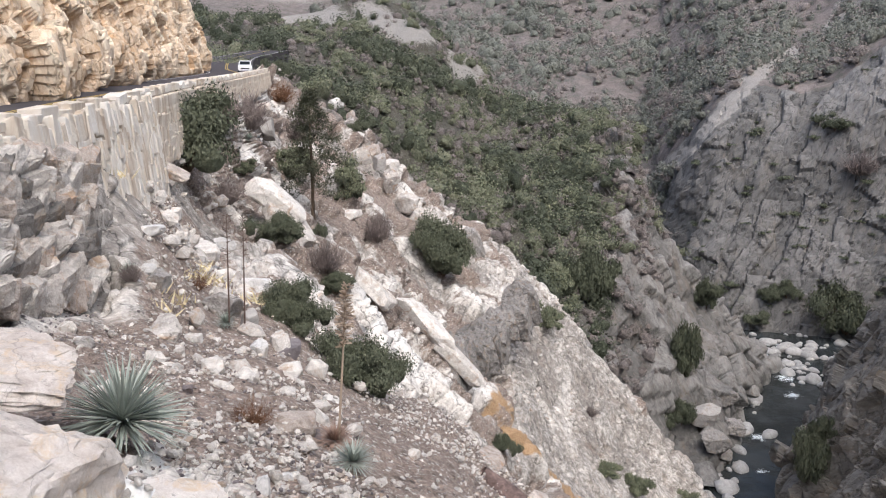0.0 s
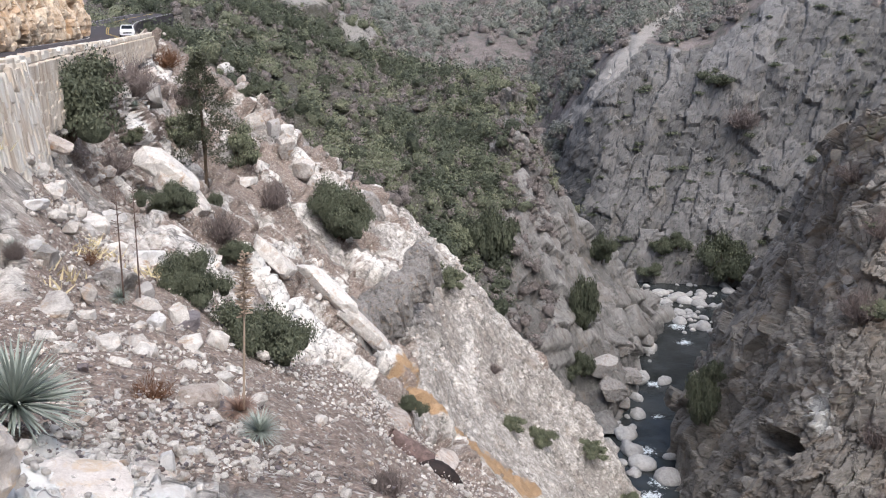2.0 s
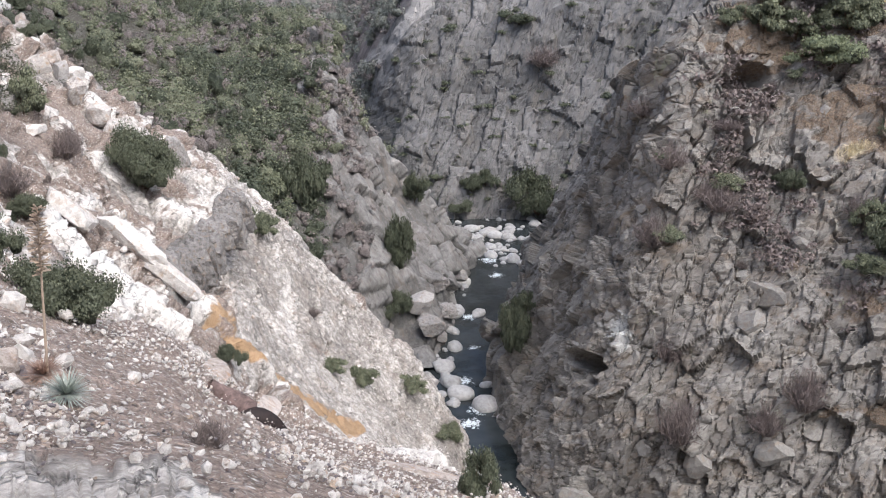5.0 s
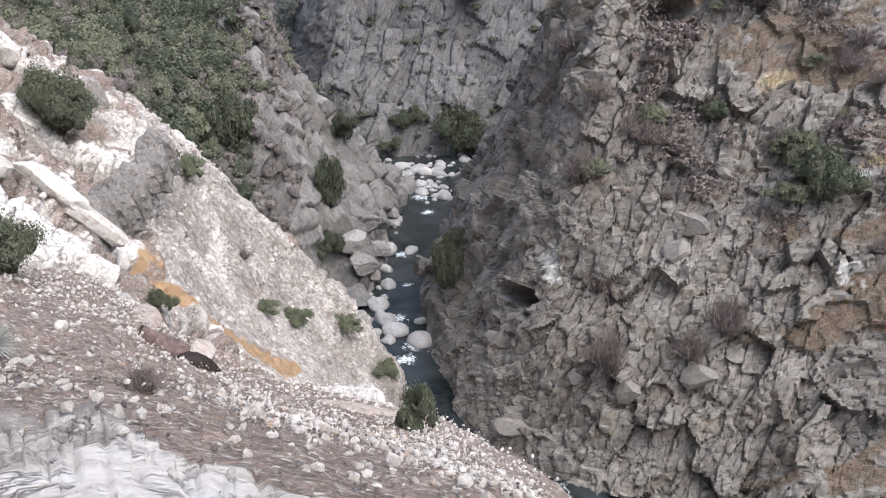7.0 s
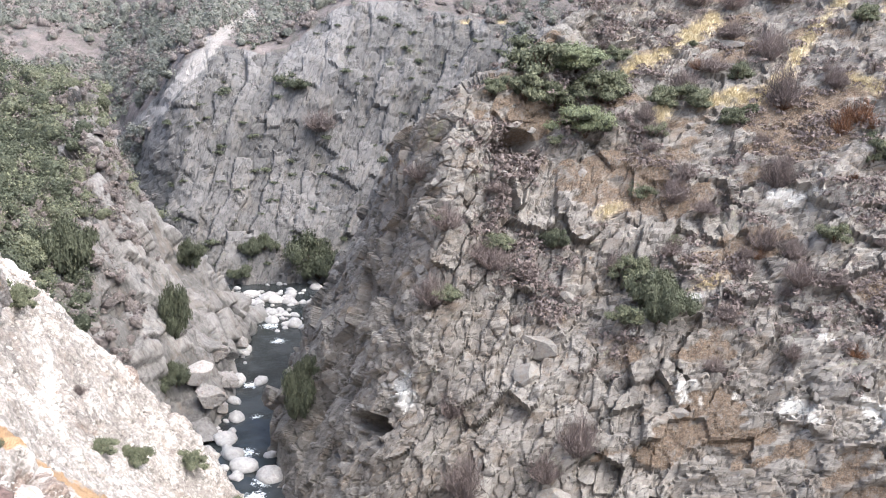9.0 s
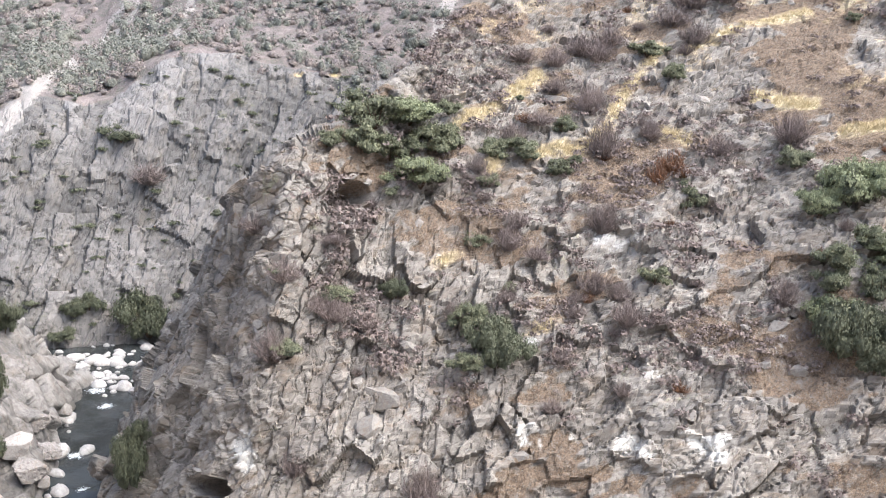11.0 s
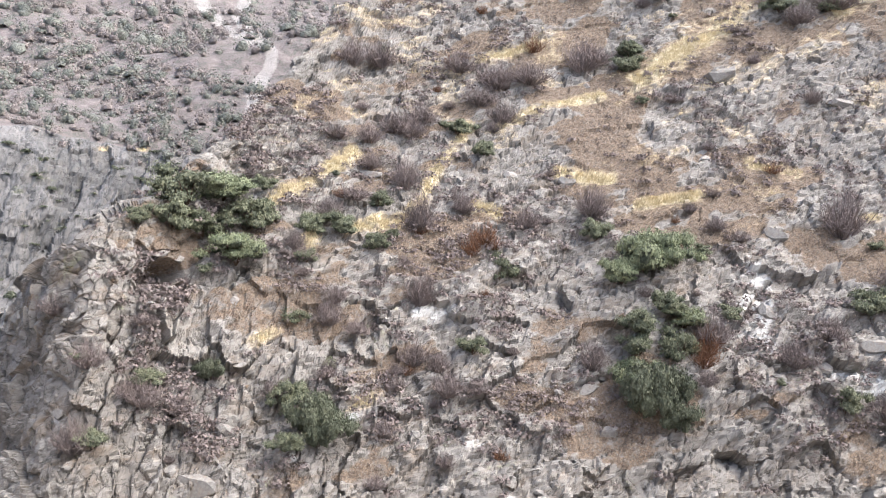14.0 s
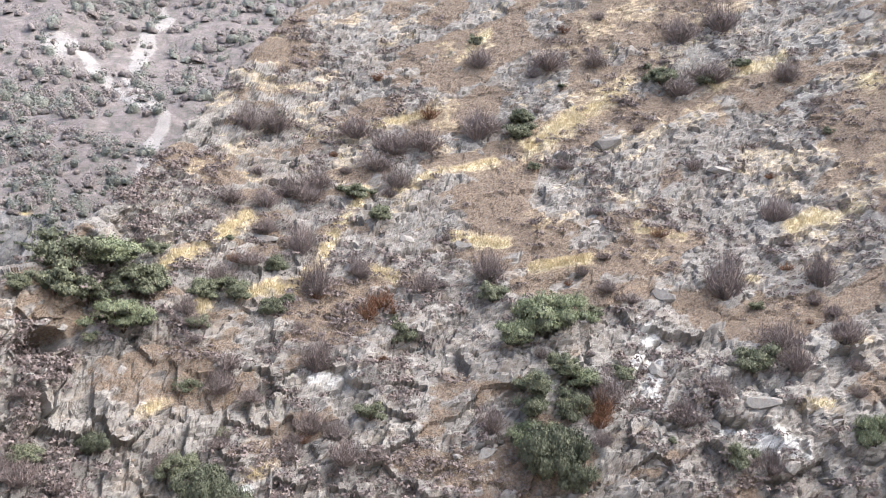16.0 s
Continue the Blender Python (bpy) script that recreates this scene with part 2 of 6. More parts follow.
# ---------------------------------------------------------------- the lie of the land
# The near bank: lines from the lay-by down the scree, over its brink, across the gully and up the slab to the spur's crest.
BANK_B = (-62, -40, -28, -25, -22, -19, -15, -11, -7, -3.5, 0, 4, 8, 13, 18, 22, 26, 31, 40, 62)
BANK = [
    [(-49, 1.4)] * 20,
    [(-20, 5), (-22, 5.5), (-25, 6.2), (-25.5, 6.3), (-26, 6.5), (-26.5, 6.8), (-27, 7.2), (-27.5, 7.6), (-28, 8), (-28.5, 8.4), (-29, 8.8), (-30.5, 9),
     (-32, 9.2), (-33.5, 9.2), (-35, 9.2), (-36, 9.2), (-37, 9), (-38.5, 9), (-42, 8), (-46, 7)],
    [(-8, 14), (-14, 13), (-15.0, 15.2), (-14.6, 17.2), (-14.6, 19), (-17.6, 16), (-19, 16), (-19.5, 18), (-21.5, 19), (-23.5, 19.5), (-25, 20), (-28, 20),
     (-30.3, 19.5), (-32.3, 19), (-33.8, 18.5), (-34.8, 18), (-36, 17.5), (-37.8, 17), (-42, 16), (-48, 14)],
    [(-6, 20), (-11, 18), (-5.1, 17.2), (-5.0, 20.2), (-5.8, 23.6), (-8.2, 28.0), (-13, 31), (-14, 32), (-18.5, 31), (-20.9, 31), (-22.5, 31), (-26.2, 31),
     (-28.8, 30.5), (-30.9, 30), (-32.4, 29.5), (-33.3, 29), (-35, 28), (-37.2, 26), (-42, 24), (-50, 20)],
    [(-5, 28), (-9, 26), (-8.5, 22), (-8.2, 24.5), (-7.6, 26.5), (-8, 30), (-11, 38), (-11.8, 42), (-15.5, 43), (-20, 42), (-24, 43), (-28.5, 45), (-32, 47),
     (-34.5, 48), (-36.5, 48), (-38, 48), (-40, 46), (-43, 44), (-48, 40), (-55, 32)],
    [(-4, 35), (-8, 30), (-9, 27), (-8.5, 28), (-6.5, 30), (-6.6, 33), (-8.8, 45), (-10.8, 54), (-13.5, 56), (-17.5, 57), (-21, 58), (-23.5, 60), (-28, 64),
     (-31.2, 70), (-34, 76), (-36.5, 80), (-38.5, 74), (-42, 66), (-48, 56), (-56, 45)],
    [(-3.5, 40), (-7, 33), (-8, 29), (-7.4, 30.5), (-6.2, 32), (-5, 36), (-5.5, 50), (-7.5, 72), (-10, 78), (-13, 80), (-16, 82), (-18.5, 82), (-22.5, 86),
     (-26.8, 92), (-30.5, 95), (-34.5, 93), (-42, 76), (-45, 68), (-51, 58), (-58, 46)],
    [(-3, 44), (-6, 36), (-7, 31), (-6.2, 32.5), (-5.5, 34), (-3.6, 40), (-2.2, 58), (-1.2, 112), (-2.8, 114), (-6.2, 112), (-9, 110), (-12, 108), (-16, 106),
     (-21.4, 107), (-26.2, 108), (-32.5, 103), (-41, 78), (-45, 69), (-52, 59), (-59, 47)],
    [(-3.2, 60), (-5, 50), (-5, 50), (-4.5, 52), (-4, 55), (-3.4, 60), (-2.6, 75), (-2.3, 130), (-4.8, 128), (-9.5, 124), (-13, 122), (-17, 120), (-21, 118),
     (-26, 116), (-29.5, 116), (-33.5, 106), (-41, 80), (-46, 70), (-53, 60), (-60, 48)],
]
bank_ctl = np.array([[P(b, *p) for b, p in zip(BANK_B, row)] for row in BANK])

# The wooded ridge behind the spur, which ends in a cliff over the river.
RIDGE_B = (-30, -20, -15, -11.5, -8, -5, -2, 0.3, 2, 3.4, 6, 9, 11.5, 12.6, 14, 16, 18.5, 20.1, 21.2, 21.6)
RIDGE = [
    [(-2, 90), (-1.5, 110), (-1, 135), (-1.2, 140), (-3, 136), (-6, 134), (-9, 132), (-10.5, 130), (-12, 129), (-13.5, 128), (-15, 128), (-19, 127),
     (-22, 126), (-23, 127), (-24, 128), (-25.5, 129), (-25.6, 130), (-20.6, 165), (-18.5, 187), (-17.2, 203)],
    [(0, 140), (0.5, 160), (0.8, 175), (0.3, 180), (-0.5, 180), (-1.5, 180), (-3, 180), (-4.5, 178), (-5.5, 176), (-6.5, 172), (-8, 165), (-10, 158),
     (-12, 150), (-14, 148), (-16, 146), (-18.5, 146), (-20, 148), (-19, 170), (-18, 190), (-17, 205)],
    [(6, 260), (4, 260), (2.8, 255), (2, 250), (2.7, 250), (3.6, 250), (2.9, 245), (1.2, 240), (-0.2, 235), (-2.2, 225), (-3, 205), (-3.5, 190),
     (-4.7, 178), (-7.8, 178), (-10.4, 178), (-13, 178), (-16, 180), (-17.4, 192), (-17.9, 200), (-17.2, 208)],
    [(4, 320), (2, 320), (1, 315), (0, 310), (0, 310), (1, 310), (0, 305), (-1.5, 300), (-3, 290), (-5, 275), (-7, 245), (-8, 225), (-9, 212),
     (-11, 208), (-13, 204), (-15, 202), (-17, 202), (-18, 205), (-18, 208), (-17.4, 210)],
]
ridge_ctl = np.array([[P(b, *p) for b, p in zip(RIDGE_B, row)] for row in RIDGE])

# The cliff across the river's bend and the mountain over it.
FAR_B = (-60, -40, -25, -12, -2, 6, 12.4, 13.5, 16, 18.5, 22.3, 27, 33, 37, 42, 48, 60, 80)
FAR = [
    [(-4, 300)] * 4 + [(-5, 300), (-8, 280), (-13, 240), (-14.5, 230), (-16.5, 214)] + [(-16.8, 212)] * 9,
    [(-2, 340)] * 4 + [(-3, 330), (-6, 310), (-10, 262), (-10.8, 250), (-10.5, 228), (-9.5, 226), (-9.5, 226), (-8.5, 228), (-8, 230)] + [(-8, 232)] * 5,
    [(0, 380)] * 4 + [(-1, 370), (-4, 340), (-7.8, 290), (-7.4, 270), (-4.2, 245), (-2.2, 243), (-2, 244), (0.9, 246), (0.6, 248), (0.4, 250), (0, 252),
                      (0, 255), (0, 260), (0, 270)],
    [(2, 460)] * 4 + [(1, 450), (-1, 420), (-2.5, 390), (-2, 370), (-0.5, 330), (0.5, 300), (1, 300), (3, 300), (3.5, 300), (4, 300), (4.5, 300),
                      (5, 300), (5, 300), (5, 300)],
    [(5, 620)] * 4 + [(4, 600), (4, 560), (4, 540), (4, 520), (5, 480), (5, 450), (6, 430), (8, 420), (9, 420), (9.5, 420), (10, 420), (11, 420), (12, 430), (12, 430)],
    [(12, 850)] * 5 + [(12, 820), (12, 800), (12, 800), (12, 780), (13, 760), (14, 740), (15, 720), (16, 700), (17, 700), (17, 700), (18, 700), (18, 700), (18, 700)],
    [(20, 1300)] * 18,
    [(8, 2300)] * 18,
]
far_ctl = np.array([[P(b, *p) for b, p in zip(FAR_B, row)] for row in FAR])

# The bank across the river.
CROSS = [
    [(27, -17, 205), (24.8, -21, 161), (21.8, -26.5, 124.5), (23.9, -31.1, 103), (27.5, -35.2, 88), (33, -37, 82.5), (39, -37.5, 81), (45, -37.5, 81),
     (52, -37, 82), (60, -36, 85), (70, -34.5, 90), (80, -32, 99), (92, -29, 112), (110, -26, 127)],
    [(27.5, -15.5, 206), (25.3, -19.3, 163), (22.5, -23.5, 128), (25, -28, 106), (28.5, -31.5, 91), (33.5, -32, 87), (39, -32, 86), (45, -32, 86),
     (52, -31, 87), (60, -30, 90), (70, -28.5, 95), (80, -26.5, 104), (92, -24, 117), (110, -21, 132)],
    [(28, -14, 207), (26, -17, 165), (24.5, -20.5, 130), (26.5, -23, 109), (30, -25, 95), (34.5, -25, 93), (39, -25, 92), (45, -24, 93),
     (52, -23, 95), (60, -22, 98), (70, -20.5, 104), (80, -18.5, 113), (92, -17, 126), (110, -15, 142)],
    [(29, -12.5, 208), (27.3, -14.5, 166), (27, -15.6, 132), (28.5, -17, 112), (31.5, -18, 100), (35.5, -17.5, 100), (39, -17, 101), (45, -15.5, 103),
     (52, -14, 106), (60, -12.5, 110), (70, -11, 116), (80, -9.5, 125), (92, -8.5, 138), (110, -7.5, 155)],
    [(30, -11, 210), (28.6, -12, 168), (29, -11, 134), (30.3, -11.5, 115), (33, -11, 106), (36.5, -10, 107), (39, -9, 111), (45, -7, 115),
     (52, -5, 120), (60, -3, 126), (70, -2, 132), (80, -1, 142), (92, -0.5, 155), (110, 0, 172)],
    [(31, -10.5, 212), (29.2, -10.5, 170), (29.5, -9.4, 135), (30.8, -8.6, 117), (33.2, -7, 109), (37, -5.5, 112), (40, -4.5, 119), (45, 0, 130),
     (52, 5, 148), (60, 7.5, 155), (70, 8, 160), (80, 8.5, 170), (92, 8.5, 183), (110, 8.5, 203)],
    [(32, -10, 214), (30, -9.5, 172), (29.9, -8.4, 137), (31.2, -7, 120), (33.4, -4, 114), (37.3, -1.7, 120), (41.5, 2, 132), (45, 6.5, 150),
     (52, 14.3, 182), (60, 17, 190), (70, 18, 195), (80, 18, 205), (92, 18, 220), (110, 17, 240)],
    [(34, -10, 216), (32, -9.5, 180), (31.5, -8.4, 150), (33, -7, 137), (35.5, -4.5, 135), (39, -2, 142), (43.5, 1.5, 155), (47.5, 6, 175),
     (55, 15, 215), (61, 26, 262), (70, 28, 270), (80, 28, 280), (92, 28, 295), (110, 26, 320)],
    [(40, -14, 225), (38, -14, 200), (37, -13, 175), (38, -12, 165), (41, -9, 165), (44, -6, 170), (48, -2, 185), (52, 2, 205),
     (58, 10, 260), (62, 18, 420), (70, 20, 430), (80, 20, 440), (92, 20, 450), (110, 20, 470)],
]
cross_ctl = np.array([[P(*p) for p in row] for row in CROSS])

# ---------------------------------------------------------------- the land itself
def lay(ctl, rows, cols):
    """The fine grid over a net of lines, and for each vertex its row and column as counted in the net."""
    g = spline(ctl, rows)
    g = spline(g.transpose(1, 0, 2), cols).transpose(1, 0, 2)
    u = np.concatenate([k + np.arange(n) / n for k, n in enumerate(rows)] + [[len(rows)]])
    v = np.concatenate([k + np.arange(n) / n for k, n in enumerate(cols)] + [[len(cols)]])
    return g, np.repeat(u[:, None], len(v), 1).reshape(-1), np.repeat(v[None], len(u), 0).reshape(-1)


def bearing(p):
    return np.degrees(np.arctan2(p[:, 0], p[:, 1])), np.degrees(np.arctan2(p[:, 2], np.hypot(p[:, 0], p[:, 1])))


def ramp01(x, a, b):
    t = np.clip((x - a) / (b - a), 0, 1)
    return t * t * (3 - 2 * t)


def patches(p, spots):
    """0..1 in ovals: bearing, height angle, half length, half width, turn."""
    b, e = bearing(p)
    out = np.zeros(len(p))
    for sb, se, w, h, turn in spots:
        c, s = math.cos(radians(turn)), math.sin(radians(turn))
        x, y = (b - sb) * c + (e - se) * s, (e - se) * c - (b - sb) * s
        out = np.maximum(out, 1 - np.sqrt((x / w)**2 + (y / h)**2) * 0.75)
    return np.clip(out, 0, 1)


def strips(p, line, width):
    """0..1 along a line of bearings and height angles."""
    b, e = bearing(p)
    b = b + fbm(p, 30, 4, 97, 0.6) * width * 1.6
    out = np.zeros(len(p))
    for (b0, e0), (b1, e1) in zip(line, line[1:]):
        t = np.clip(((b - b0) * (b1 - b0) + (e - e0) * (e1 - e0)) / ((b1 - b0)**2 + (e1 - e0)**2), 0, 1)
        out = np.maximum(out, 1 - np.hypot(b - b0 - t * (b1 - b0), e - e0 - t * (e1 - e0)) / width * 0.6)
    return np.clip(out, 0, 1)


LAND = []
AREA = {}


def finish(name, g, disp, material, attributes, label, category, smooth=False):
    n = grid_normals(g)
    flat = g.reshape(-1, 3) + n.reshape(-1, 3) * disp[:, None]
    LAND.append((name, flat, n.reshape(-1, 3)))
    AREA[name] = np.linalg.norm(np.cross(np.gradient(g, axis=0), np.gradient(g, axis=1)), axis=2).reshape(-1)
    ob = grid_mesh(name, flat.reshape(g.shape), material, attributes, smooth)
    return tagged(ob, label, category, kind="structure")


# near bank
RUST_LINE = [(3.0, -18.6), (3.3, -20.3), (3.6, -22.1), (4.8, -24.0), (6.9, -25.6), (9.8, -27.9), (12.8, -29.6)]
g, row, col = lay(bank_ctl, [16, 96, 84, 18, 42, 96, 112, 8], [6, 12, 30, 30, 32, 40, 40, 40, 36, 36, 42, 42, 52, 52, 42, 42, 44, 14, 6])
p = g.reshape(-1, 3)
b, e = bearing(p)
dist = np.hypot(p[:, 0], p[:, 1])
beds = turned(p, 0, -49, 0)
wob = fbm(p, 6, 3, 5)
slab = ramp01(row, 5.0, 5.3) * ramp01(b, 3.5, 5.5) * ramp01(wob * 0.4 + 7.2 - row, 0, 0.25)
scree = ramp01(wob * 0.35 + 3.0 - row, -0.12, 0.12) * (1 - (1 - ramp01(b, -20.5, -17)) * ramp01(e, -17, -14))
h1, j1, o1 = jointed(beds, 4.6, 1.25, 11)
h2, j2, o2 = jointed(beds, 1.5, 0.42, 21)
h3, j3, o3 = jointed(turned(p, 0, -20, 15), 0.55, 0.22, 31)
rough = (1 - 0.82 * slab) * (1 - 0.93 * scree)
size = np.clip(dist / 45, 0.12, 1.3) * (1 - 0.75 * ramp01(-b, 11, 15) * (1 - ramp01(-b, 19, 20.5)))
disp = fbm(p, 9, 3, 2) * 0.9 * np.clip(dist / 40, 0.1, 1) * (1 - 0.6 * slab)
disp += rough * (h1 * 0.8 * size + (j1 - 1) * 0.45 * size)
disp += (rough + 0.05) * (h2 * 0.24 * size + (j2 - 1) * 0.16 * size)
disp += scree * (fbm(p, 0.9, 4, 31, 0.6) * 0.10 + blocks(p, 0.35, 41)[0] * 0.035)
hs, js, os = jointed(beds * (1, 1, 0.08) + (0, 0, 0.4), 3.2, 2.0, 61, 0.5, 1.2, 0.05)
ht, jt, ot = jointed(turned(beds, 0, 0, 35) * (1, 1, 0.08), 1.1, 0.8, 62, 0.5, 1.2, 0.06)
disp += slab * (fbm(turned(p, 0, -49, 0, 3, 1.5, 0.7), 1.6, 4, 51, 0.6) * 0.12 + hs * 0.24 + (js - 1) * 0.34 + ht * 0.07 + (jt - 1) * 0.08)
disp *= ramp01(dist, 2.5, 6)
soil = np.clip(scree * 0.75 + 0.72 * ramp01(fbm(turned(p, 0, -49, 0, 4, 1.5, 0.7), 2.6, 4, 71, 0.6), -0.2, 0.1) * (1 - slab) * (1 - scree), 0, 1)
soil += patches(p, [(-4.5, -13.5, 3.2, 0.9, -30), (-1, -12.4, 1.5, 0.6, -20), (-8, -10, 2.2, 3.2, 0), (-9.5, -4.5, 2.5, 3, -40), (-4, -11.5, 3, 1.2, -35), (-3, -16.5, 2.5, 0.8, -40), (10.5, -24.5, 2.5, 0.35, -30)]) * 0.6
soil *= 1 - 0.85 * patches(p, [(-2.0, -33.0, 4.5, 2.0, -8), (-16, -26.2, 5, 1.4, -18), (-5, -31, 3, 1.6, -10)])
soil *= 1 - (1 - ramp01(b, -20.5, -18.5)) * ramp01(e, -16, -13.5)
rust = np.maximum(1.2 * strips(p, RUST_LINE, 0.55) * (0.95 + 0.55 * fbm(p, 1.6, 4, 55, 0.65)), 1.2 * patches(p, [(-1.0, -36.8, 3.0, 1.2, -10), (7.4, -32.6, 0.8, 3.2, 20)]))
outcrop = np.interp(b, [-24, -19.3, -12.2, -6.4, 0.4, 3.8, 8.7, 15.6, 18], [-24, -23.8, -27.0, -28.8, -29.9, -32.4, -34.5, -37.5, -42])
bare = ramp01(outcrop - e + fbm(p, 0.9, 4, 53, 0.6) * 1.6, -0.5, 0.7) * (e < -20) * ramp01(dist, 3.0, 5.0)
disp += bare * (h3 * 0.03 + (j3 - 1) * 0.05 + h2 * 0.05 + fbm(p, 0.35, 3, 54) * 0.02)
pale = 0.4 * ramp01(outcrop - e + fbm(p, 0.9, 4, 53, 0.6) * 1.6, -0.5, 0.7) * (e < -20)
finish("rocky_slope", g, disp, bank_rock, {"own": o1 * (1 - slab) + (0.08 + 0.32 * os + 0.2 * ot) * slab - 0.12 * (1 - ramp01(b, -21, -19)) * ramp01(e, -16, -14), "soil": soil * (1 - ramp01(pale, 0.25, 0.4)), "rust": rust * 0.85, "pale": pale},
        "steep slope of pale broken granite, scree and brown soil", "slope", True)

# bank across the river
g, row, col = lay(cross_ctl, [34, 50, 56, 56, 84, 110, 30, 4], [60, 120, 90, 60, 50, 50, 50, 60, 70, 90, 96, 96, 6])
p = g.reshape(-1, 3)
b, e = bearing(p)
beds = turned(turned(p, 0, 0, 60), 0, 27, 0)
steep = turned(turned(p, 0, 0, 40), 0, 70, 0)
upper = ramp01(e + fbm(p, 14, 3, 3) * 4, -10, -3) * ramp01(b, 30, 38) + (1 - ramp01(e + fbm(p, 14, 3, 3) * 4, -10, -3)) * ramp01(b + fbm(p, 10, 3, 5) * 5, 47, 54)
upper = np.clip(upper, 0, 1)
lean = (upper + fbm(p, 5, 2, 9) * 0.4 > 0.5)
net = np.where(lean[:, None], beds, steep)
h0, j0, o0 = blocks(net / (2.0, 1.2, 1.0) + fbm(p, 8, 2, 9)[:, None] * 0.8, 3.6, 12, 1.5)
h1, j1, o1 = jointed(net, 4.2, 1.9, 22, 0.55, 1.3)
h2, j2, o2 = blocks(net / (1.7, 1.2, 1.0) + fbm(p, 2, 2, 10)[:, None] * 0.3, 0.75, 42, 1.3)
high = ramp01(e, -9, 0) * ramp01(b, 38, 46)
soft = ramp01(fbm(turned(turned(p, 0, 0, 60), 0, 27, 0, 2.6, 1.2, 0.8), 6, 4, 73, 0.6) + high * 0.10, 0.0, 0.2)
outcrops = patches(p, [(71.5, 5.0, 5.5, 2.6, 30), (79.5, 5.5, 4.5, 4.5, 0), (75.0, -6.0, 2.6, 5.0, 10), (60.0, 0.3, 3.0, 2.0, 20), (83.0, -10.0, 6.0, 3.5, 0), (58.0, -9.0, 4.0, 2.0, 20), (63.0, -2.5, 2.5, 2.0, 0), (80.0, 13.5, 6.0, 2.0, 20), (55.0, 11.0, 4.0, 2.0, 40)])
soft = soft * (1 - 0.85 * ramp01(outcrops + 0.35 * fbm(p, 5, 3, 78), 0.2, 0.45))
flank = 1 - ramp01(col, 2.2, 3.6)
calm = 1 - 0.62 * ramp01(e + fbm(p, 14, 3, 3) * 3, -9, -2) * ramp01(b, 40, 48)
disp = fbm(p, 22, 3, 4) * 2.6 * calm + (1 - 0.55 * soft) * calm * (h0 * 0.9 + (j0 - 1) * 0.12)
disp += flank * (1.8 * fbm(turned(turned(p, 0, 0, 40), 0, 70, 0, 3.0, 1, 1), 9, 2, 79) + 0.2 * h0)
soft = soft * (1 - 0.75 * (1 - ramp01(b + fbm(p, 9, 3, 75) * 6, 38, 46)) * (1 - ramp01(e, -13, -7)))
disp += (1 - 0.6 * soft) * (h1 * 0.36 + (j1 - 1) * 0.2 + (1 - 0.6 * flank) * (h2 * 0.15 + (j2 - 1) * 0.06)) + fbm(p, 1.2, 3, 14) * 0.1
disp -= 5.0 * ramp01(patches(p, [(37.6, -6.8, 1.5, 1.0, 10), (28.4, -24.9, 1.3, 0.7, -20)]), 0.25, 0.5)
streaks = (([(44.2, -2.2), (45.9, -1.1), (47.3, -0.2), (48.7, 1.1)], 0.55), ([(52.1, -3.1), (53.5, -2.0), (54.7, 0.6), (56.0, 3.2)], 0.45), ([(67.0, 6.7), (68.1, 7.4), (70.5, 8.9), (72.9, 10.6)], 0.7),
           ([(62.4, 0.9), (65.6, 0.4)], 0.4), ([(67.4, -1.0), (70.7, -0.3)], 0.4), ([(73.6, 1.8), (76.5, 1.4)], 0.35), ([(61.7, 12.0), (63.5, 13.5)], 0.4), ([(57.8, 3.3), (61.0, 4.6), (64.6, 5.6)], 0.35),
           ([(49.0, -3.6), (51.5, -3.2)], 0.4), ([(57.0, -1.4), (58.8, -1.9)], 0.35), ([(56.5, 7.2), (60.0, 8.4)], 0.3), ([(78.0, 10.8), (82.0, 12.4)], 0.5), ([(83.0, 2.4), (86.0, 3.8)], 0.6))
grass = np.max([strips(p, way, wide * 1.25) for way, wide in streaks], axis=0) * (0.85 + 0.6 * fbm(turned(turned(p, 0, 0, 60), 0, 27, 0, 2.2, 1, 0.7), 3.0, 4, 80, 0.65))
grass = np.maximum(grass, 0.85 * patches(p, [(86.5, 10.9, 1.6, 1.2, 0), (84.7, -8.2, 1.6, 0.6, 0), (86.3, -4.1, 1.5, 0.8, 0), (80.6, -0.8, 1.0, 0.5, 0), (46.5, -4.6, 0.9, 1.6, -20), (44, -10.5, 1.8, 0.6, 30), (50.5, -14.5, 1.6, 0.7, 20)]))
grass_mask = np.clip(np.maximum(grass, 0.47 * ramp01(fbm(turned(turned(p, 0, 0, 60), 0, 25, 0, 2.6, 1, 0.8), 4.5, 4, 74, 0.6), 0.1, 0.3) * ramp01(e, -6, 1) * ramp01(b, 40, 46)), 0, 1)
grass = grass_mask
soil = np.clip(0.62 * soft + 0.10 * high, 0, 1)
rust = patches(p, [(37.6, -6.9, 1.3, 0.8, 10), (28.5, -25.2, 1.0, 0.6, -20), (45.5, -7.0, 3.5, 0.8, 25), (43, -13.5, 1.5, 0.5, -20), (88, 9, 2, 1, 0)]) * 0.55
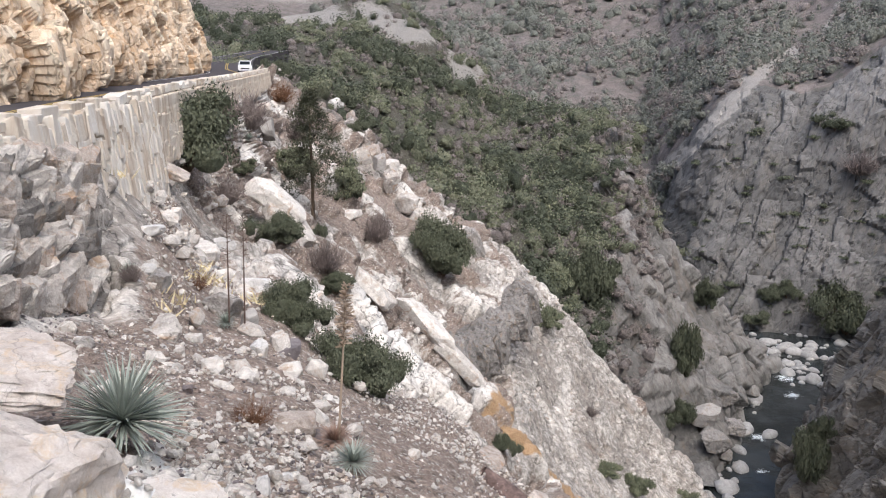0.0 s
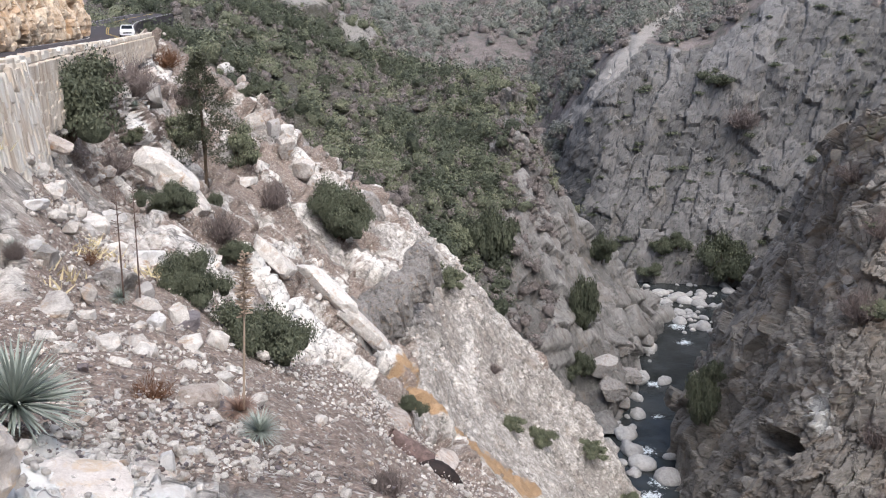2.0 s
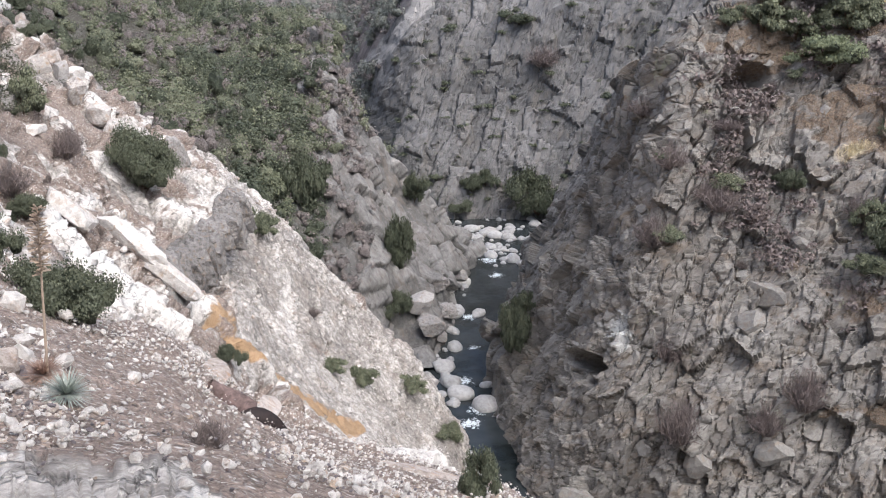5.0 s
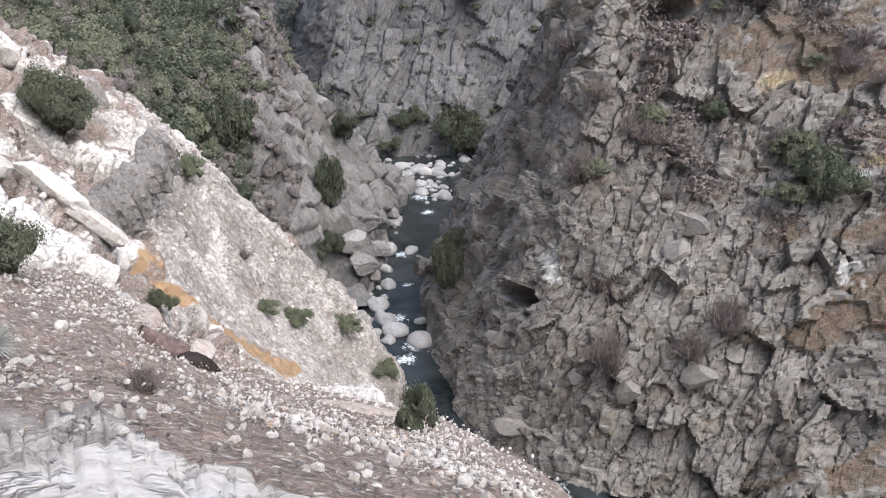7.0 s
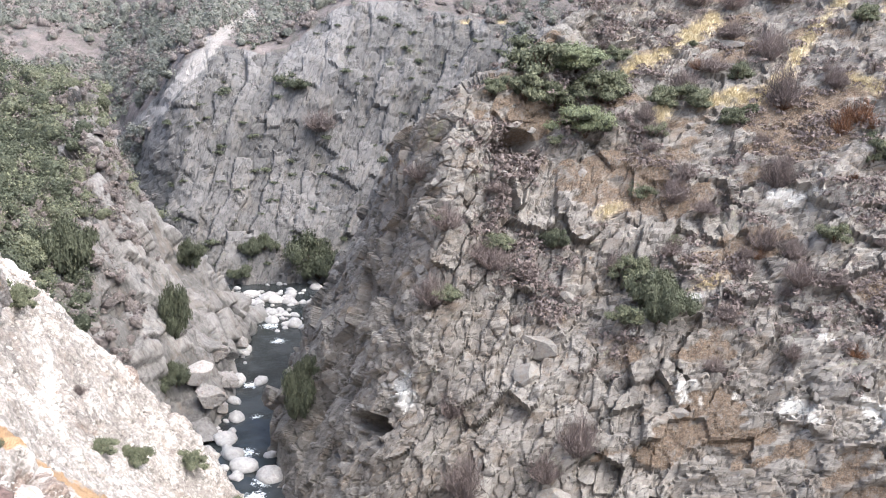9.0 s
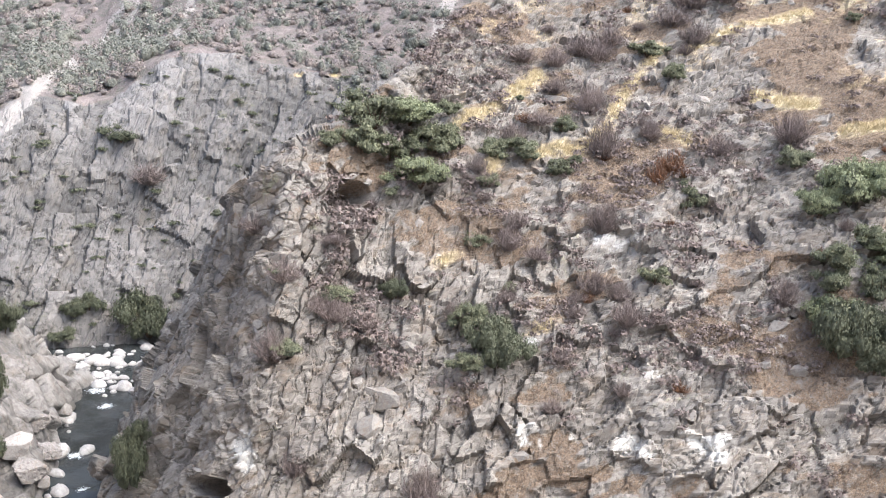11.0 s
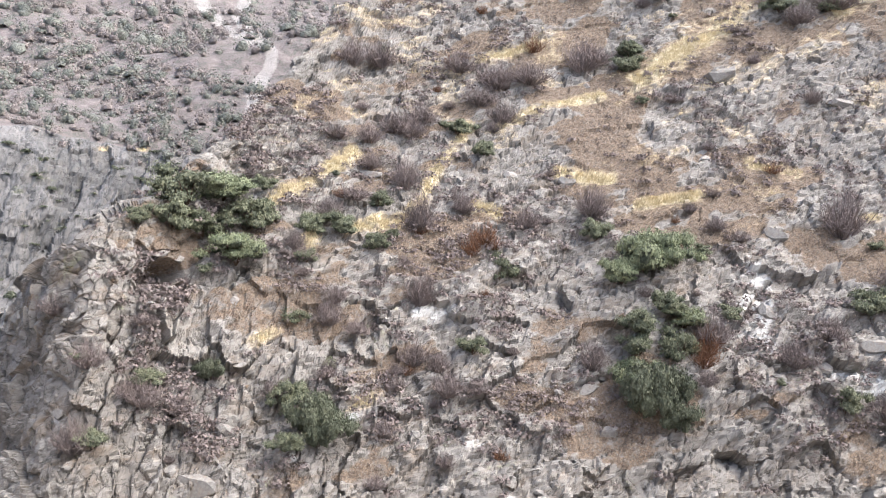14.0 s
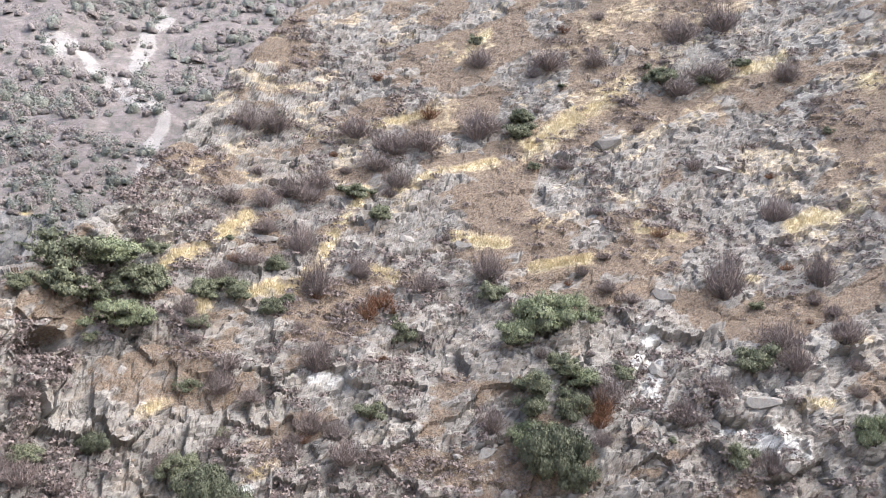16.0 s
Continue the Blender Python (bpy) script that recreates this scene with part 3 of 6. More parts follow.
white = patches(p, [(30.5, -22.8, 1.5, 2.2, 10), (51.0, -21.5, 3.2, 1.6, -8), (57.0, -21.2, 1.8, 1.6, 0), (61.5, -20.8, 2.4, 1.5, 0), (50.1, -15.5, 1.0, 0.6, 0), (57.7, -16.7, 1.0, 0.8, 0), (65.8, -13.5, 1.6, 1.8, 0), (45.8, -18.2, 0.8, 1.2, 0), (31.8, -15.2, 1.0, 1.0, 30),
                    (74.6, -7.0, 1.6, 4.0, 10), (82.0, -10.5, 3.5, 1.2, 0), (54.5, -8.5, 2.4, 0.8, 0), (52.0, -12.8, 1.6, 0.8, 0)]) * (0.7 + 0.6 * fbm(p, 1.6, 3, 77))
# The wall's lower left is darkened in own: shade put into the rock colour.
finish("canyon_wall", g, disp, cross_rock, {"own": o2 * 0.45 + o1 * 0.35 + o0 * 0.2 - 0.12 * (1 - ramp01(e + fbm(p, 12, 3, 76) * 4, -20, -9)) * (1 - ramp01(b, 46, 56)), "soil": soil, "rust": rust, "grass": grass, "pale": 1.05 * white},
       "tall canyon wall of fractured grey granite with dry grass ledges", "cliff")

# ridge
g, row, col = lay(ridge_ctl, [56, 110, 12], [8, 14, 16, 18, 20, 20, 20, 20, 18, 26, 30, 26, 20, 26, 32, 36, 90, 44, 12])
p = g.reshape(-1, 3)
h1, j1, o1 = blocks(turned(p, 0, 62, 0, 2.0, 1, 1) + fbm(p, 6, 2, 14)[:, None] * 0.8, 4.5, 15, 1.5)
h2, j2, o2 = blocks(turned(p, 0, 55, 20, 1.6, 1, 1), 1.6, 25, 1.2)
cliff = ramp01(bearing(p)[0] + fbm(p, 20, 3, 6) * 3, 8.5, 12.5)
disp = fbm(p, 25, 4, 7) * 4.0 * (1 - 0.6 * cliff) + cliff * (h1 * 1.1 + (j1 - 1) * 0.4 + h2 * 0.14 + 1.0 * fbm(turned(p, 0, 62, 0, 3, 1, 1), 12, 2, 16)) + fbm(p, 3, 3, 17) * 0.5
soil = np.clip(0.8 - cliff + 0.5 * fbm(p, 8, 3, 27), 0, 1)
ridge = finish("wooded_ridge", g, disp, ridge_rock, {"own": o1, "soil": soil, "chute": 1.3 * patches(p, [(-9.5, 3.0, 5.0, 1.2, -8), (-3.0, 2.2, 3.5, 0.9, -25), (1.5, -0.6, 2.0, 0.7, -40)])}, "dark rocky ridge covered with chaparral shrubs", "ridge", True)

# far cliff and mountain
g, row, col = lay(far_ctl, [54, 54, 36, 44, 40, 8, 4], [4, 8, 24, 40, 34, 36, 14, 26, 30, 42, 50, 56, 36, 44, 44, 20, 6])
p = g.reshape(-1, 3)
h1, j1, o1 = jointed(turned(p, 0, 64, 0), 11, 4.0, 16, 0.4)
h2, j2, o2 = jointed(turned(p, 12, 58, 30), 3.6, 1.5, 26, 0.4)
wall = ramp01(2.15 + fbm(p, 20, 3, 18) * 0.15 - row, 0, 0.12) * ramp01(bearing(p)[0], 12.5, 15)
disp = fbm(p, 60, 4, 7) * 9 * (1 - 0.8 * wall) * ramp01(row, 1.6, 3.2) + wall * (h1 * 0.75 + (j1 - 1) * 0.3 + h2 * 0.28 + (j2 - 1) * 0.12 + fbm(p, 12, 5, 19, 0.6) * 1.8) + fbm(p, 7, 4, 28) * 1.0 * (1 - 0.7 * wall)
soil = np.clip(0.85 - wall + 0.6 * fbm(p, 15, 4, 29), 0, 1) * (1 - wall * 0.7)
grass = patches(p, [(34.1, 0.6, 0.5, 0.2, 0), (36.3, 0.7, 0.6, 0.2, 0)])
chute = np.maximum(strips(p, [(24.5, 5.2), (23.0, 3.3), (20.8, 0.5), (17.9, -2.2), (15.4, -5.3), (12.8, -7.4)], 0.42), strips(p, [(27.6, 4.6), (25.6, 1.8), (24.0, 0.4)], 0.3))
chute = np.maximum(chute, strips(p, [(43.0, 14.5), (43.6, 12.6), (41.2, 9.2), (42.6, 7.6), (43.9, 6.2), (42.6, 3.3)], 0.5))
chute = np.maximum(chute, strips(p, [(38.2, 10.4), (40.4, 8.4), (42.0, 7.2), (43.7, 6.5)], 0.4))
chute = np.maximum(chute, patches(p, [(37.6, 10.2, 1.5, 1.1, 0), (35.2, 1.2, 1.3, 0.35, 0), (-9.5, 4.2, 5.0, 1.0, 0), (18, 3.3, 0.4, 1.2, -30)]))
mountain = finish("far_mountain", g, disp, far_rock, {"own": o1, "soil": soil, "grass": grass, "chute": chute}, "far grey cliff below a scrub-covered mountainside", "mountain")

# ---------------------------------------------------------------- finding a place on the land
all_p = np.concatenate([x[1] for x in LAND])
all_n = np.concatenate([x[2] for x in LAND])
all_n = np.where(all_n[:, 2:3] < 0, -all_n, all_n)
sb, se = bearing(all_p)
bi, ei = np.round((sb + 60) / 0.2).astype(int), np.round((se + 60) / 0.2).astype(int)
ok = (bi >= 0) & (bi < 900) & (ei >= 0) & (ei < 500)
idx = np.nonzero(ok)[0]
idx = idx[np.argsort(-np.linalg.norm(all_p[idx], axis=1))]
SIGHT = np.full((900, 500), -1)
SIGHT[bi[idx], ei[idx]] = idx


def spot(b, el):
    """The nearest ground that lies that way from the lay-by: its place and slope."""
    i, j = round((b + 60) / 0.2), round((el + 60) / 0.2)
    for d in range(0, 12):
        s = SIGHT[i - d:i + d + 1, j - d:j + d + 1].reshape(-1)
        s = s[s >= 0]
        if len(s):
            return Vector(all_p[s[0]]), Vector(all_n[s[0]])
    return Vector(P(b, el, 60)), Vector((0, 0, 1))


# ---------------------------------------------------------------- small builders
def mesh_object(name, verts, faces, material, parent=None, label="", smooth=False):
    me = bpy.data.meshes.new(name)
    me.from_pydata([tuple(v) for v in verts], [], [tuple(f) for f in faces])
    me.polygons.foreach_set("use_smooth", [smooth] * len(me.polygons))
    me.materials.append(material)
    ob = new(name, me)
    ob.parent = parent
    return tagged(ob, label)


def part(name, bm, material, parent, label="", smooth=False):
    me = bpy.data.meshes.new(name)
    bm.to_mesh(me)
    bm.free()
    me.polygons.foreach_set("use_smooth", [smooth] * len(me.polygons))
    me.materials.append(material)
    ob = new(name, me)
    ob.parent = parent
    return tagged(ob, label)


def soup(name, corners, material, parent=None, label=""):
    """One mesh of loose three- or four-cornered faces, corners (n, 3 or 4, 3)."""
    n, k = corners.shape[:2]
    me = bpy.data.meshes.new(name)
    me.vertices.add(n * k)
    me.vertices.foreach_set("co", corners.reshape(-1).astype(np.float32))
    me.loops.add(n * k)
    me.loops.foreach_set("vertex_index", np.arange(n * k, dtype=np.int32))
    me.polygons.add(n)
    me.polygons.foreach_set("loop_start", np.arange(0, n * k, k, dtype=np.int32))
    me.polygons.foreach_set("loop_total", np.full(n, k, dtype=np.int32))
    me.polygons.foreach_set("use_smooth", np.zeros(n, dtype=bool))
    me.update(calc_edges=True)
    me.materials.append(material)
    ob = new(name, me)
    ob.parent = parent
    return tagged(ob, label)


def many(name, shapes, places, turns, sizes, material, rng, smooth=False):
    """One mesh of many copies of small shapes (verts, faces), each with its own place, turn (n, 3, 3) and size (n, 3)."""
    vs, fs, base = [], [], 0
    for k in range(len(places)):
        v, f = shapes[rng.integers(len(shapes))]
        vs.append((v * sizes[k]) @ turns[k].T + places[k])
        fs.append(f + base)
        base += len(v)
    v, f = np.concatenate(vs), np.concatenate(fs)
    me = bpy.data.meshes.new(name)
    me.vertices.add(len(v))
    me.vertices.foreach_set("co", v.reshape(-1).astype(np.float32))
    c = f.shape[1]
    me.loops.add(f.size)
    me.loops.foreach_set("vertex_index", f.reshape(-1).astype(np.int32))
    me.polygons.add(len(f))
    me.polygons.foreach_set("loop_start", np.arange(0, f.size, c, dtype=np.int32))
    me.polygons.foreach_set("loop_total", np.full(len(f), c, dtype=np.int32))
    me.polygons.foreach_set("use_smooth", np.full(len(f), smooth))
    me.update(calc_edges=True)
    me.materials.append(material)
    return new(name, me)


def spins(n, rng, lean=1.0):
    """Random turns, (n, 3, 3)."""
    out = np.empty((n, 3, 3))
    for k in range(n):
        out[k] = np.array(Euler((rng.normal() * lean, rng.normal() * lean, rng.uniform(0, 6.3))).to_matrix())
    return out


def tube(name, path, radii, material, parent=None, sides=7, label=""):
    verts, faces = [], []
    for k, (c, r) in enumerate(zip(path, radii)):
        c = Vector(c)
        way = (Vector(path[min(k + 1, len(path) - 1)]) - Vector(path[max(k - 1, 0)])).normalized()
        q = way.to_track_quat("Z", "Y")
        for s in range(sides):
            a = 2 * math.pi * s / sides
            verts.append(c + q @ Vector((math.cos(a) * r, math.sin(a) * r, 0)))
    for k in range(len(path) - 1):
        for s in range(sides):
            t = (s + 1) % sides
            faces.append((k * sides + s, k * sides + t, (k + 1) * sides + t, (k + 1) * sides + s))
    faces.append(tuple(range((len(path) - 1) * sides, len(path) * sides)))
    return mesh_object(name, verts, faces, material, parent, label, True)


def rock_shape(seed, level=2, cuts=14, lo=0.5, hi=0.9, boxy=False):
    """An angular stone of radius about one: a ball cut flat by random planes, boxy ones first by six crossing planes."""
    rng = np.random.default_rng(seed)
    bm = bmesh.new()
    bmesh.ops.create_icosphere(bm, subdivisions=level, radius=1)
    v = np.array([x.co[:] for x in bm.verts])
    f = np.array([[w.index for w in x.verts] for x in bm.faces])
    bm.free()
    for k in range(cuts):
        n = rng.normal(size=3)
        if boxy and k < 6:
            n = np.eye(3)[k % 3] * (1 if k < 3 else -1) + rng.normal(size=3) * 0.16
        n /= np.linalg.norm(n)
        d = rng.uniform(lo, hi)
        v = v - n * np.maximum(0, v @ n - d)[:, None]
    if level > 4:
        v = v * (1 + 0.07 * fbm(v + seed * 3.1, 0.35, 5, seed, 0.62)[:, None] + 0.05 * blocks(v + seed, 0.22, seed)[0][:, None])
    if level > 2:
        v = v * (1.3 + 0.05 * fbm(v + seed * 3.1, 0.5, 4, seed, 0.6)[:, None] + 0.05 * blocks(v + seed * 2.3, 0.4, seed)[0][:, None])
    return v, f


def dome_shape(seed, level, low=-0.45):
    """An uneven, lumpy mound of foliage of half width one, open below."""
    bm = bmesh.new()
    bmesh.ops.create_icosphere(bm, subdivisions=level, radius=1)
    v = np.array([x.co[:] for x in bm.verts])
    f = np.array([[w.index for w in x.verts] for x in bm.faces])
    bm.free()
    lumps = 1 - np.abs(vnoise(v + seed * 1.7, 0.42, seed)) * 0.9
    v = v * (0.42 + 0.42 * lumps + 0.45 * fbm(v + seed * 2.9, 0.8, 3, seed))[:, None]
    f = f[v[f, 2].mean(axis=1) > low]
    used = np.unique(f)
    renew = np.zeros(len(v), int)
    renew[used] = np.arange(len(used))
    return v[used], renew[f]


# ---------------------------------------------------------------- stones
def stone_material(name, dark, light, stain, size=1.0, veins=0.3):
    k = Nodes(name)
    tone = k.put("ShaderNodeObjectInfo").outputs["Random"]
    isle = k.put("ShaderNodeNewGeometry").outputs["Random Per Island"]
    co = k.put("ShaderNodeNewGeometry").outputs["Position"]
    grain = k.noise(3.0 / size, 9, 0.75, 0.5, co)
    fine = k.noise(30 / size, 8, 0.8, 0, co)
    val = k.math("ADD", k.math("ADD", k.math("MULTIPLY", grain, 0.8), k.math("MULTIPLY", fine, 0.42)), k.math("MULTIPLY", k.math("ADD", tone, isle), 0.14))
    col = k.ramp(k.grey(val, 0.52, 0.92), [(0, dark), (0.5, tuple((a + b) / 2 for a, b in zip(dark, light))), (1, light)])
    col = k.mix(k.math("MULTIPLY", k.grey(k.noise(1.6 / size, 8, 0.75, 1, co), 0.52, 0.66), 0.8), col, stain)
    crack = k.math("MAXIMUM", k.cracks(0.8 / size, 0.012, co), k.cracks(2.4 / size, 0.012, co))
    col = k.mix(k.math("MULTIPLY", crack, veins), col, tuple(c * 0.5 for c in dark))
    return k.done(col, 0.88, k.math("ADD", grain, k.math("MULTIPLY", fine, 0.7)), 0.9, 0.06 * size)


pale_stone = stone_material("pale_stone", (0.24, 0.21, 0.19), (0.78, 0.75, 0.71), (0.40, 0.27, 0.17))
grey_stone = stone_material("grey_stone", (0.14, 0.13, 0.125), (0.46, 0.44, 0.42), (0.26, 0.2, 0.15))
white_stone = stone_material("white_stone", (0.36, 0.35, 0.34), (0.76, 0.75, 0.74), (0.5, 0.44, 0.37))
dark_stone = stone_material("purple_stone", (0.10, 0.09, 0.095), (0.30, 0.27, 0.28), (0.2, 0.13, 0.1))
river_stone = stone_material("river_stone", (0.22, 0.215, 0.21), (0.56, 0.55, 0.535), (0.34, 0.315, 0.285), 2.0)
bleached_stone = stone_material("bleached_granite", (0.46, 0.40, 0.36), (0.88, 0.84, 0.80), (0.66, 0.50, 0.32), 0.6, 0.5)
tan_stone = stone_material("tan_stone", (0.17, 0.125, 0.10), (0.66, 0.60, 0.55), (0.42, 0.25, 0.14))

ROCKS = []
for k in range(9):
    v, f = rock_shape(k + 1, 5 if k in (2, 4) else 3, 15, 0.5, 0.8, True)
    me = bpy.data.meshes.new("boulder")
    me.from_pydata([tuple(x) for x in v], [], [tuple(x) for x in f])
    me.update()
    ROCKS.append(me)
COARSE = [rock_shape(k + 40, 1, 9, 0.5, 0.9) for k in range(10)]


def boulder(place, size, shape, material, turn=(0, 0, 0), name="boulder", label="angular pale granite boulder on the slope", sink=0.3, group=""):
    """A loose block; size: half lengths."""
    me = ROCKS[shape % len(ROCKS)].copy()
    me.materials.append(material)
    ob = new(name, me)
    ob.matrix_world = pose(place[0], place[1], place[2] + size[2] * (1 - sink * 2) * 0.7, *turn) @ Matrix.Diagonal((*size, 1))
    return tagged(ob, label, "boulder", group)


# ---------------------------------------------------------------- plants
def leaf_material(name, dark, light, rough=0.6):
    k = Nodes(name)
    isle = k.put("ShaderNodeNewGeometry").outputs["Random Per Island"]
    tone = k.put("ShaderNodeObjectInfo").outputs["Random"]
    big = k.noise(0.6, 3, 0.5)
    v = k.math("ADD", k.math("MULTIPLY", isle, 0.42), k.math("ADD", k.math("MULTIPLY", tone, 0.24), k.math("MULTIPLY", k.math("SUBTRACT", big, 0.4), 0.6)))
    return k.done(k.ramp(v, [(0.1, dark), (0.9, light)]), rough)


oak_leaf = leaf_material("oak_leaf", (0.07, 0.08, 0.052), (0.155, 0.17, 0.115))
olive_leaf = leaf_material("chaparral_leaf", (0.10, 0.11, 0.07), (0.27, 0.29, 0.19))
bright_leaf = leaf_material("laurel_leaf", (0.125, 0.145, 0.085), (0.32, 0.36, 0.22))
pine_leaf = leaf_material("pine_needle", (0.05, 0.056, 0.036), (0.13, 0.135, 0.09))
bare_twig = leaf_material("bare_twig", (0.14, 0.115, 0.108), (0.30, 0.252, 0.235), 0.9)
dry_twig = leaf_material("dry_twig", (0.10, 0.05, 0.03), (0.26, 0.14, 0.08), 0.9)
yucca_leaf = leaf_material("yucca_leaf", (0.20, 0.235, 0.205), (0.48, 0.52, 0.47), 0.4)
dead_leaf = leaf_material("dead_yucca_leaf", (0.26, 0.17, 0.13), (0.52, 0.38, 0.31), 0.8)
straw = leaf_material("straw", (0.50, 0.42, 0.26), (0.80, 0.70, 0.46), 0.8)
far_leaf = leaf_material("far_scrub", (0.15, 0.16, 0.135), (0.26, 0.27, 0.235))
brush_leaf = leaf_material("brush_twig", (0.17, 0.15, 0.14), (0.34, 0.30, 0.28), 0.9)
dark_leaf = leaf_material("scrub_oak_leaf", (0.05, 0.06, 0.04), (0.15, 0.168, 0.115))
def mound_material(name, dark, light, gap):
    """Foliage seen from far off: leaves too small to tell apart, the shade between the sprays painted as dark gaps."""
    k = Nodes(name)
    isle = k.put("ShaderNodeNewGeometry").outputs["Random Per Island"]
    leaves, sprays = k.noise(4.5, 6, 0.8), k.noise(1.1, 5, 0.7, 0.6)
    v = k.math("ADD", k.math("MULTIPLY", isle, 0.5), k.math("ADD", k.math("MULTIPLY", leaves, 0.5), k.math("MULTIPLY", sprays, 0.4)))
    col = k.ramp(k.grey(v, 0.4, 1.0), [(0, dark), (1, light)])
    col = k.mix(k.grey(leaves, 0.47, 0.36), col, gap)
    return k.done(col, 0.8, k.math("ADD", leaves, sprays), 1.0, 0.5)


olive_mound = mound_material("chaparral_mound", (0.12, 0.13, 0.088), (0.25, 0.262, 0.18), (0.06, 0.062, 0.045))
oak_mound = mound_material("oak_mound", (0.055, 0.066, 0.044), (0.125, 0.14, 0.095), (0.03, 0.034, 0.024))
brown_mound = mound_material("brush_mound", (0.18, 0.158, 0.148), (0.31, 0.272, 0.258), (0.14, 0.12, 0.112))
# Far mounds have paled dark tones and gaps: haze put into the colour.
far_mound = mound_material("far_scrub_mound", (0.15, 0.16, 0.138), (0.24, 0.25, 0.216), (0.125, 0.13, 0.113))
bark = Nodes("bark")
bark = bark.done(bark.ramp(bark.noise(8, 6, 0.7, 0, bark.stretch(1, 1, 4)), [(0.3, (0.05, 0.035, 0.025)), (0.7, (0.16, 0.12, 0.09))]), 0.95, bark.noise(12), 0.6, 0.03)


def foliage(rng, lobes, leaves, leaf, flat=0.75, low=-0.15, ragged=0.55):
    """Leaf faces on the outsides of uneven lobes that make up a crown of half width one."""
    out = []
    for c, r in lobes:
        d = rng.normal(size=(leaves, 3))
        d /= np.linalg.norm(d, axis=1, keepdims=True)
        d[:, 2] = np.where(d[:, 2] < low, -d[:, 2] * 0.6, d[:, 2])
        rad = r * (0.66 + 0.42 * rng.random(leaves)) * (1 + 0.18 * np.sin(d[:, 0] * 7 + c[0] * 9) * np.cos(d[:, 1] * 6))
        pos = np.array(c) + d * rad[:, None] * (1, 1, flat)
        nor = d + rng.normal(size=(leaves, 3)) * ragged
        nor /= np.linalg.norm(nor, axis=1, keepdims=True)
        t = np.cross(nor, rng.normal(size=(leaves, 3)))
        t /= np.linalg.norm(t, axis=1, keepdims=True)
        s = np.cross(nor, t)
        a = leaf * (0.6 + 0.8 * rng.random((leaves, 1)))
        out.append(np.stack((pos - t * a, pos + t * a * 0.6 - s * a * 0.7, pos + t * a * 0.7 + s * a * 0.7), 1))
    return np.concatenate(out)


def crown_lobes(rng, n, spread=0.55, size=0.42, rise=0.5):
    return [((rng.normal() * spread * 0.62, rng.normal() * spread * 0.62, rise * (0.35 + 0.9 * rng.random()) * (1 - 0.3 * k / n)), size * (0.65 + 0.6 * rng.random()))
            for k in range(n)]


def twigs(rng, n, wide=1.0, tall=1.0, thick=0.02):
    """Thin bare stems that fan out from the ground, with side shoots."""
    out = []
    for _ in range(n):
        a, lean = rng.uniform(0, 6.3), rng.random() ** 0.7
        tip = np.array((math.cos(a) * lean * wide, math.sin(a) * lean * wide, tall * (1.05 - 0.6 * lean) * rng.uniform(0.6, 1.05)))
        foot = np.array((math.cos(a), math.sin(a), 0)) * rng.random() * 0.25 * wide
        side = np.cross(tip - foot, rng.normal(size=3))
        side *= thick / np.linalg.norm(side)
        out.append((foot - side, foot + side, tip))
        for _ in range(3):
            u = rng.uniform(0.35, 0.9)
            s = foot + (tip - foot) * u
            t2 = s + rng.normal(size=3) * 0.22 * tall + (0, 0, 0.16 * tall)
            w = np.cross(t2 - s, rng.normal(size=3))
            w *= thick * 0.7 / np.linalg.norm(w)
            out.append((s - w, s + w, t2))
    return np.array(out)


def stems(rng, n, wide=0.5, tall=0.6, thick=0.035):
    out = []
    for _ in range(n):
        a = rng.uniform(0, 6.3)
        tip = np.array((math.cos(a) * wide * rng.random(), math.sin(a) * wide * rng.random(), tall * rng.uniform(0.6, 1)))
        for turn in (0, 1.57):
            s = np.array((math.cos(turn) * thick, math.sin(turn) * thick, 0))
            out.append((-s, s, tip + s * 0.4, tip - s * 0.4))
    return np.array(out)


def make_shrub(name, seed, leaf_mat, lobes, leaves, leaf, label, flat=0.75):
    """A leafy shrub of half width one, on an Empty at its foot."""
    rng = np.random.default_rng(seed)
    root = new(name)
    soup("stem", stems(rng, 7), bark, root)
    heads = crown_lobes(rng, lobes, 0.6, 0.34, 0.6)
    soup("foliage", foliage(rng, heads, leaves, leaf, flat), leaf_mat, root)
    # Solid cores in the dark oak mound colour, painted shade between sprays included.
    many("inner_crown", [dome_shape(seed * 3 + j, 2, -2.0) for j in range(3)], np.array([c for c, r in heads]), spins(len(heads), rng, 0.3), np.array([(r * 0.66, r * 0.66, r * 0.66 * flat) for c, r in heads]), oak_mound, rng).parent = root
    return tagged(root, label, "shrub")


def make_bare(name, seed, mat, label, n=230, tall=0.9):
    rng = np.random.default_rng(seed)
    root = new(name)
    soup("stem", stems(rng, 5, 0.4, 0.5), mat, root)
    soup("crown", twigs(rng, n, 1.0, tall, 0.015), mat, root)
    return tagged(root, label, "shrub")


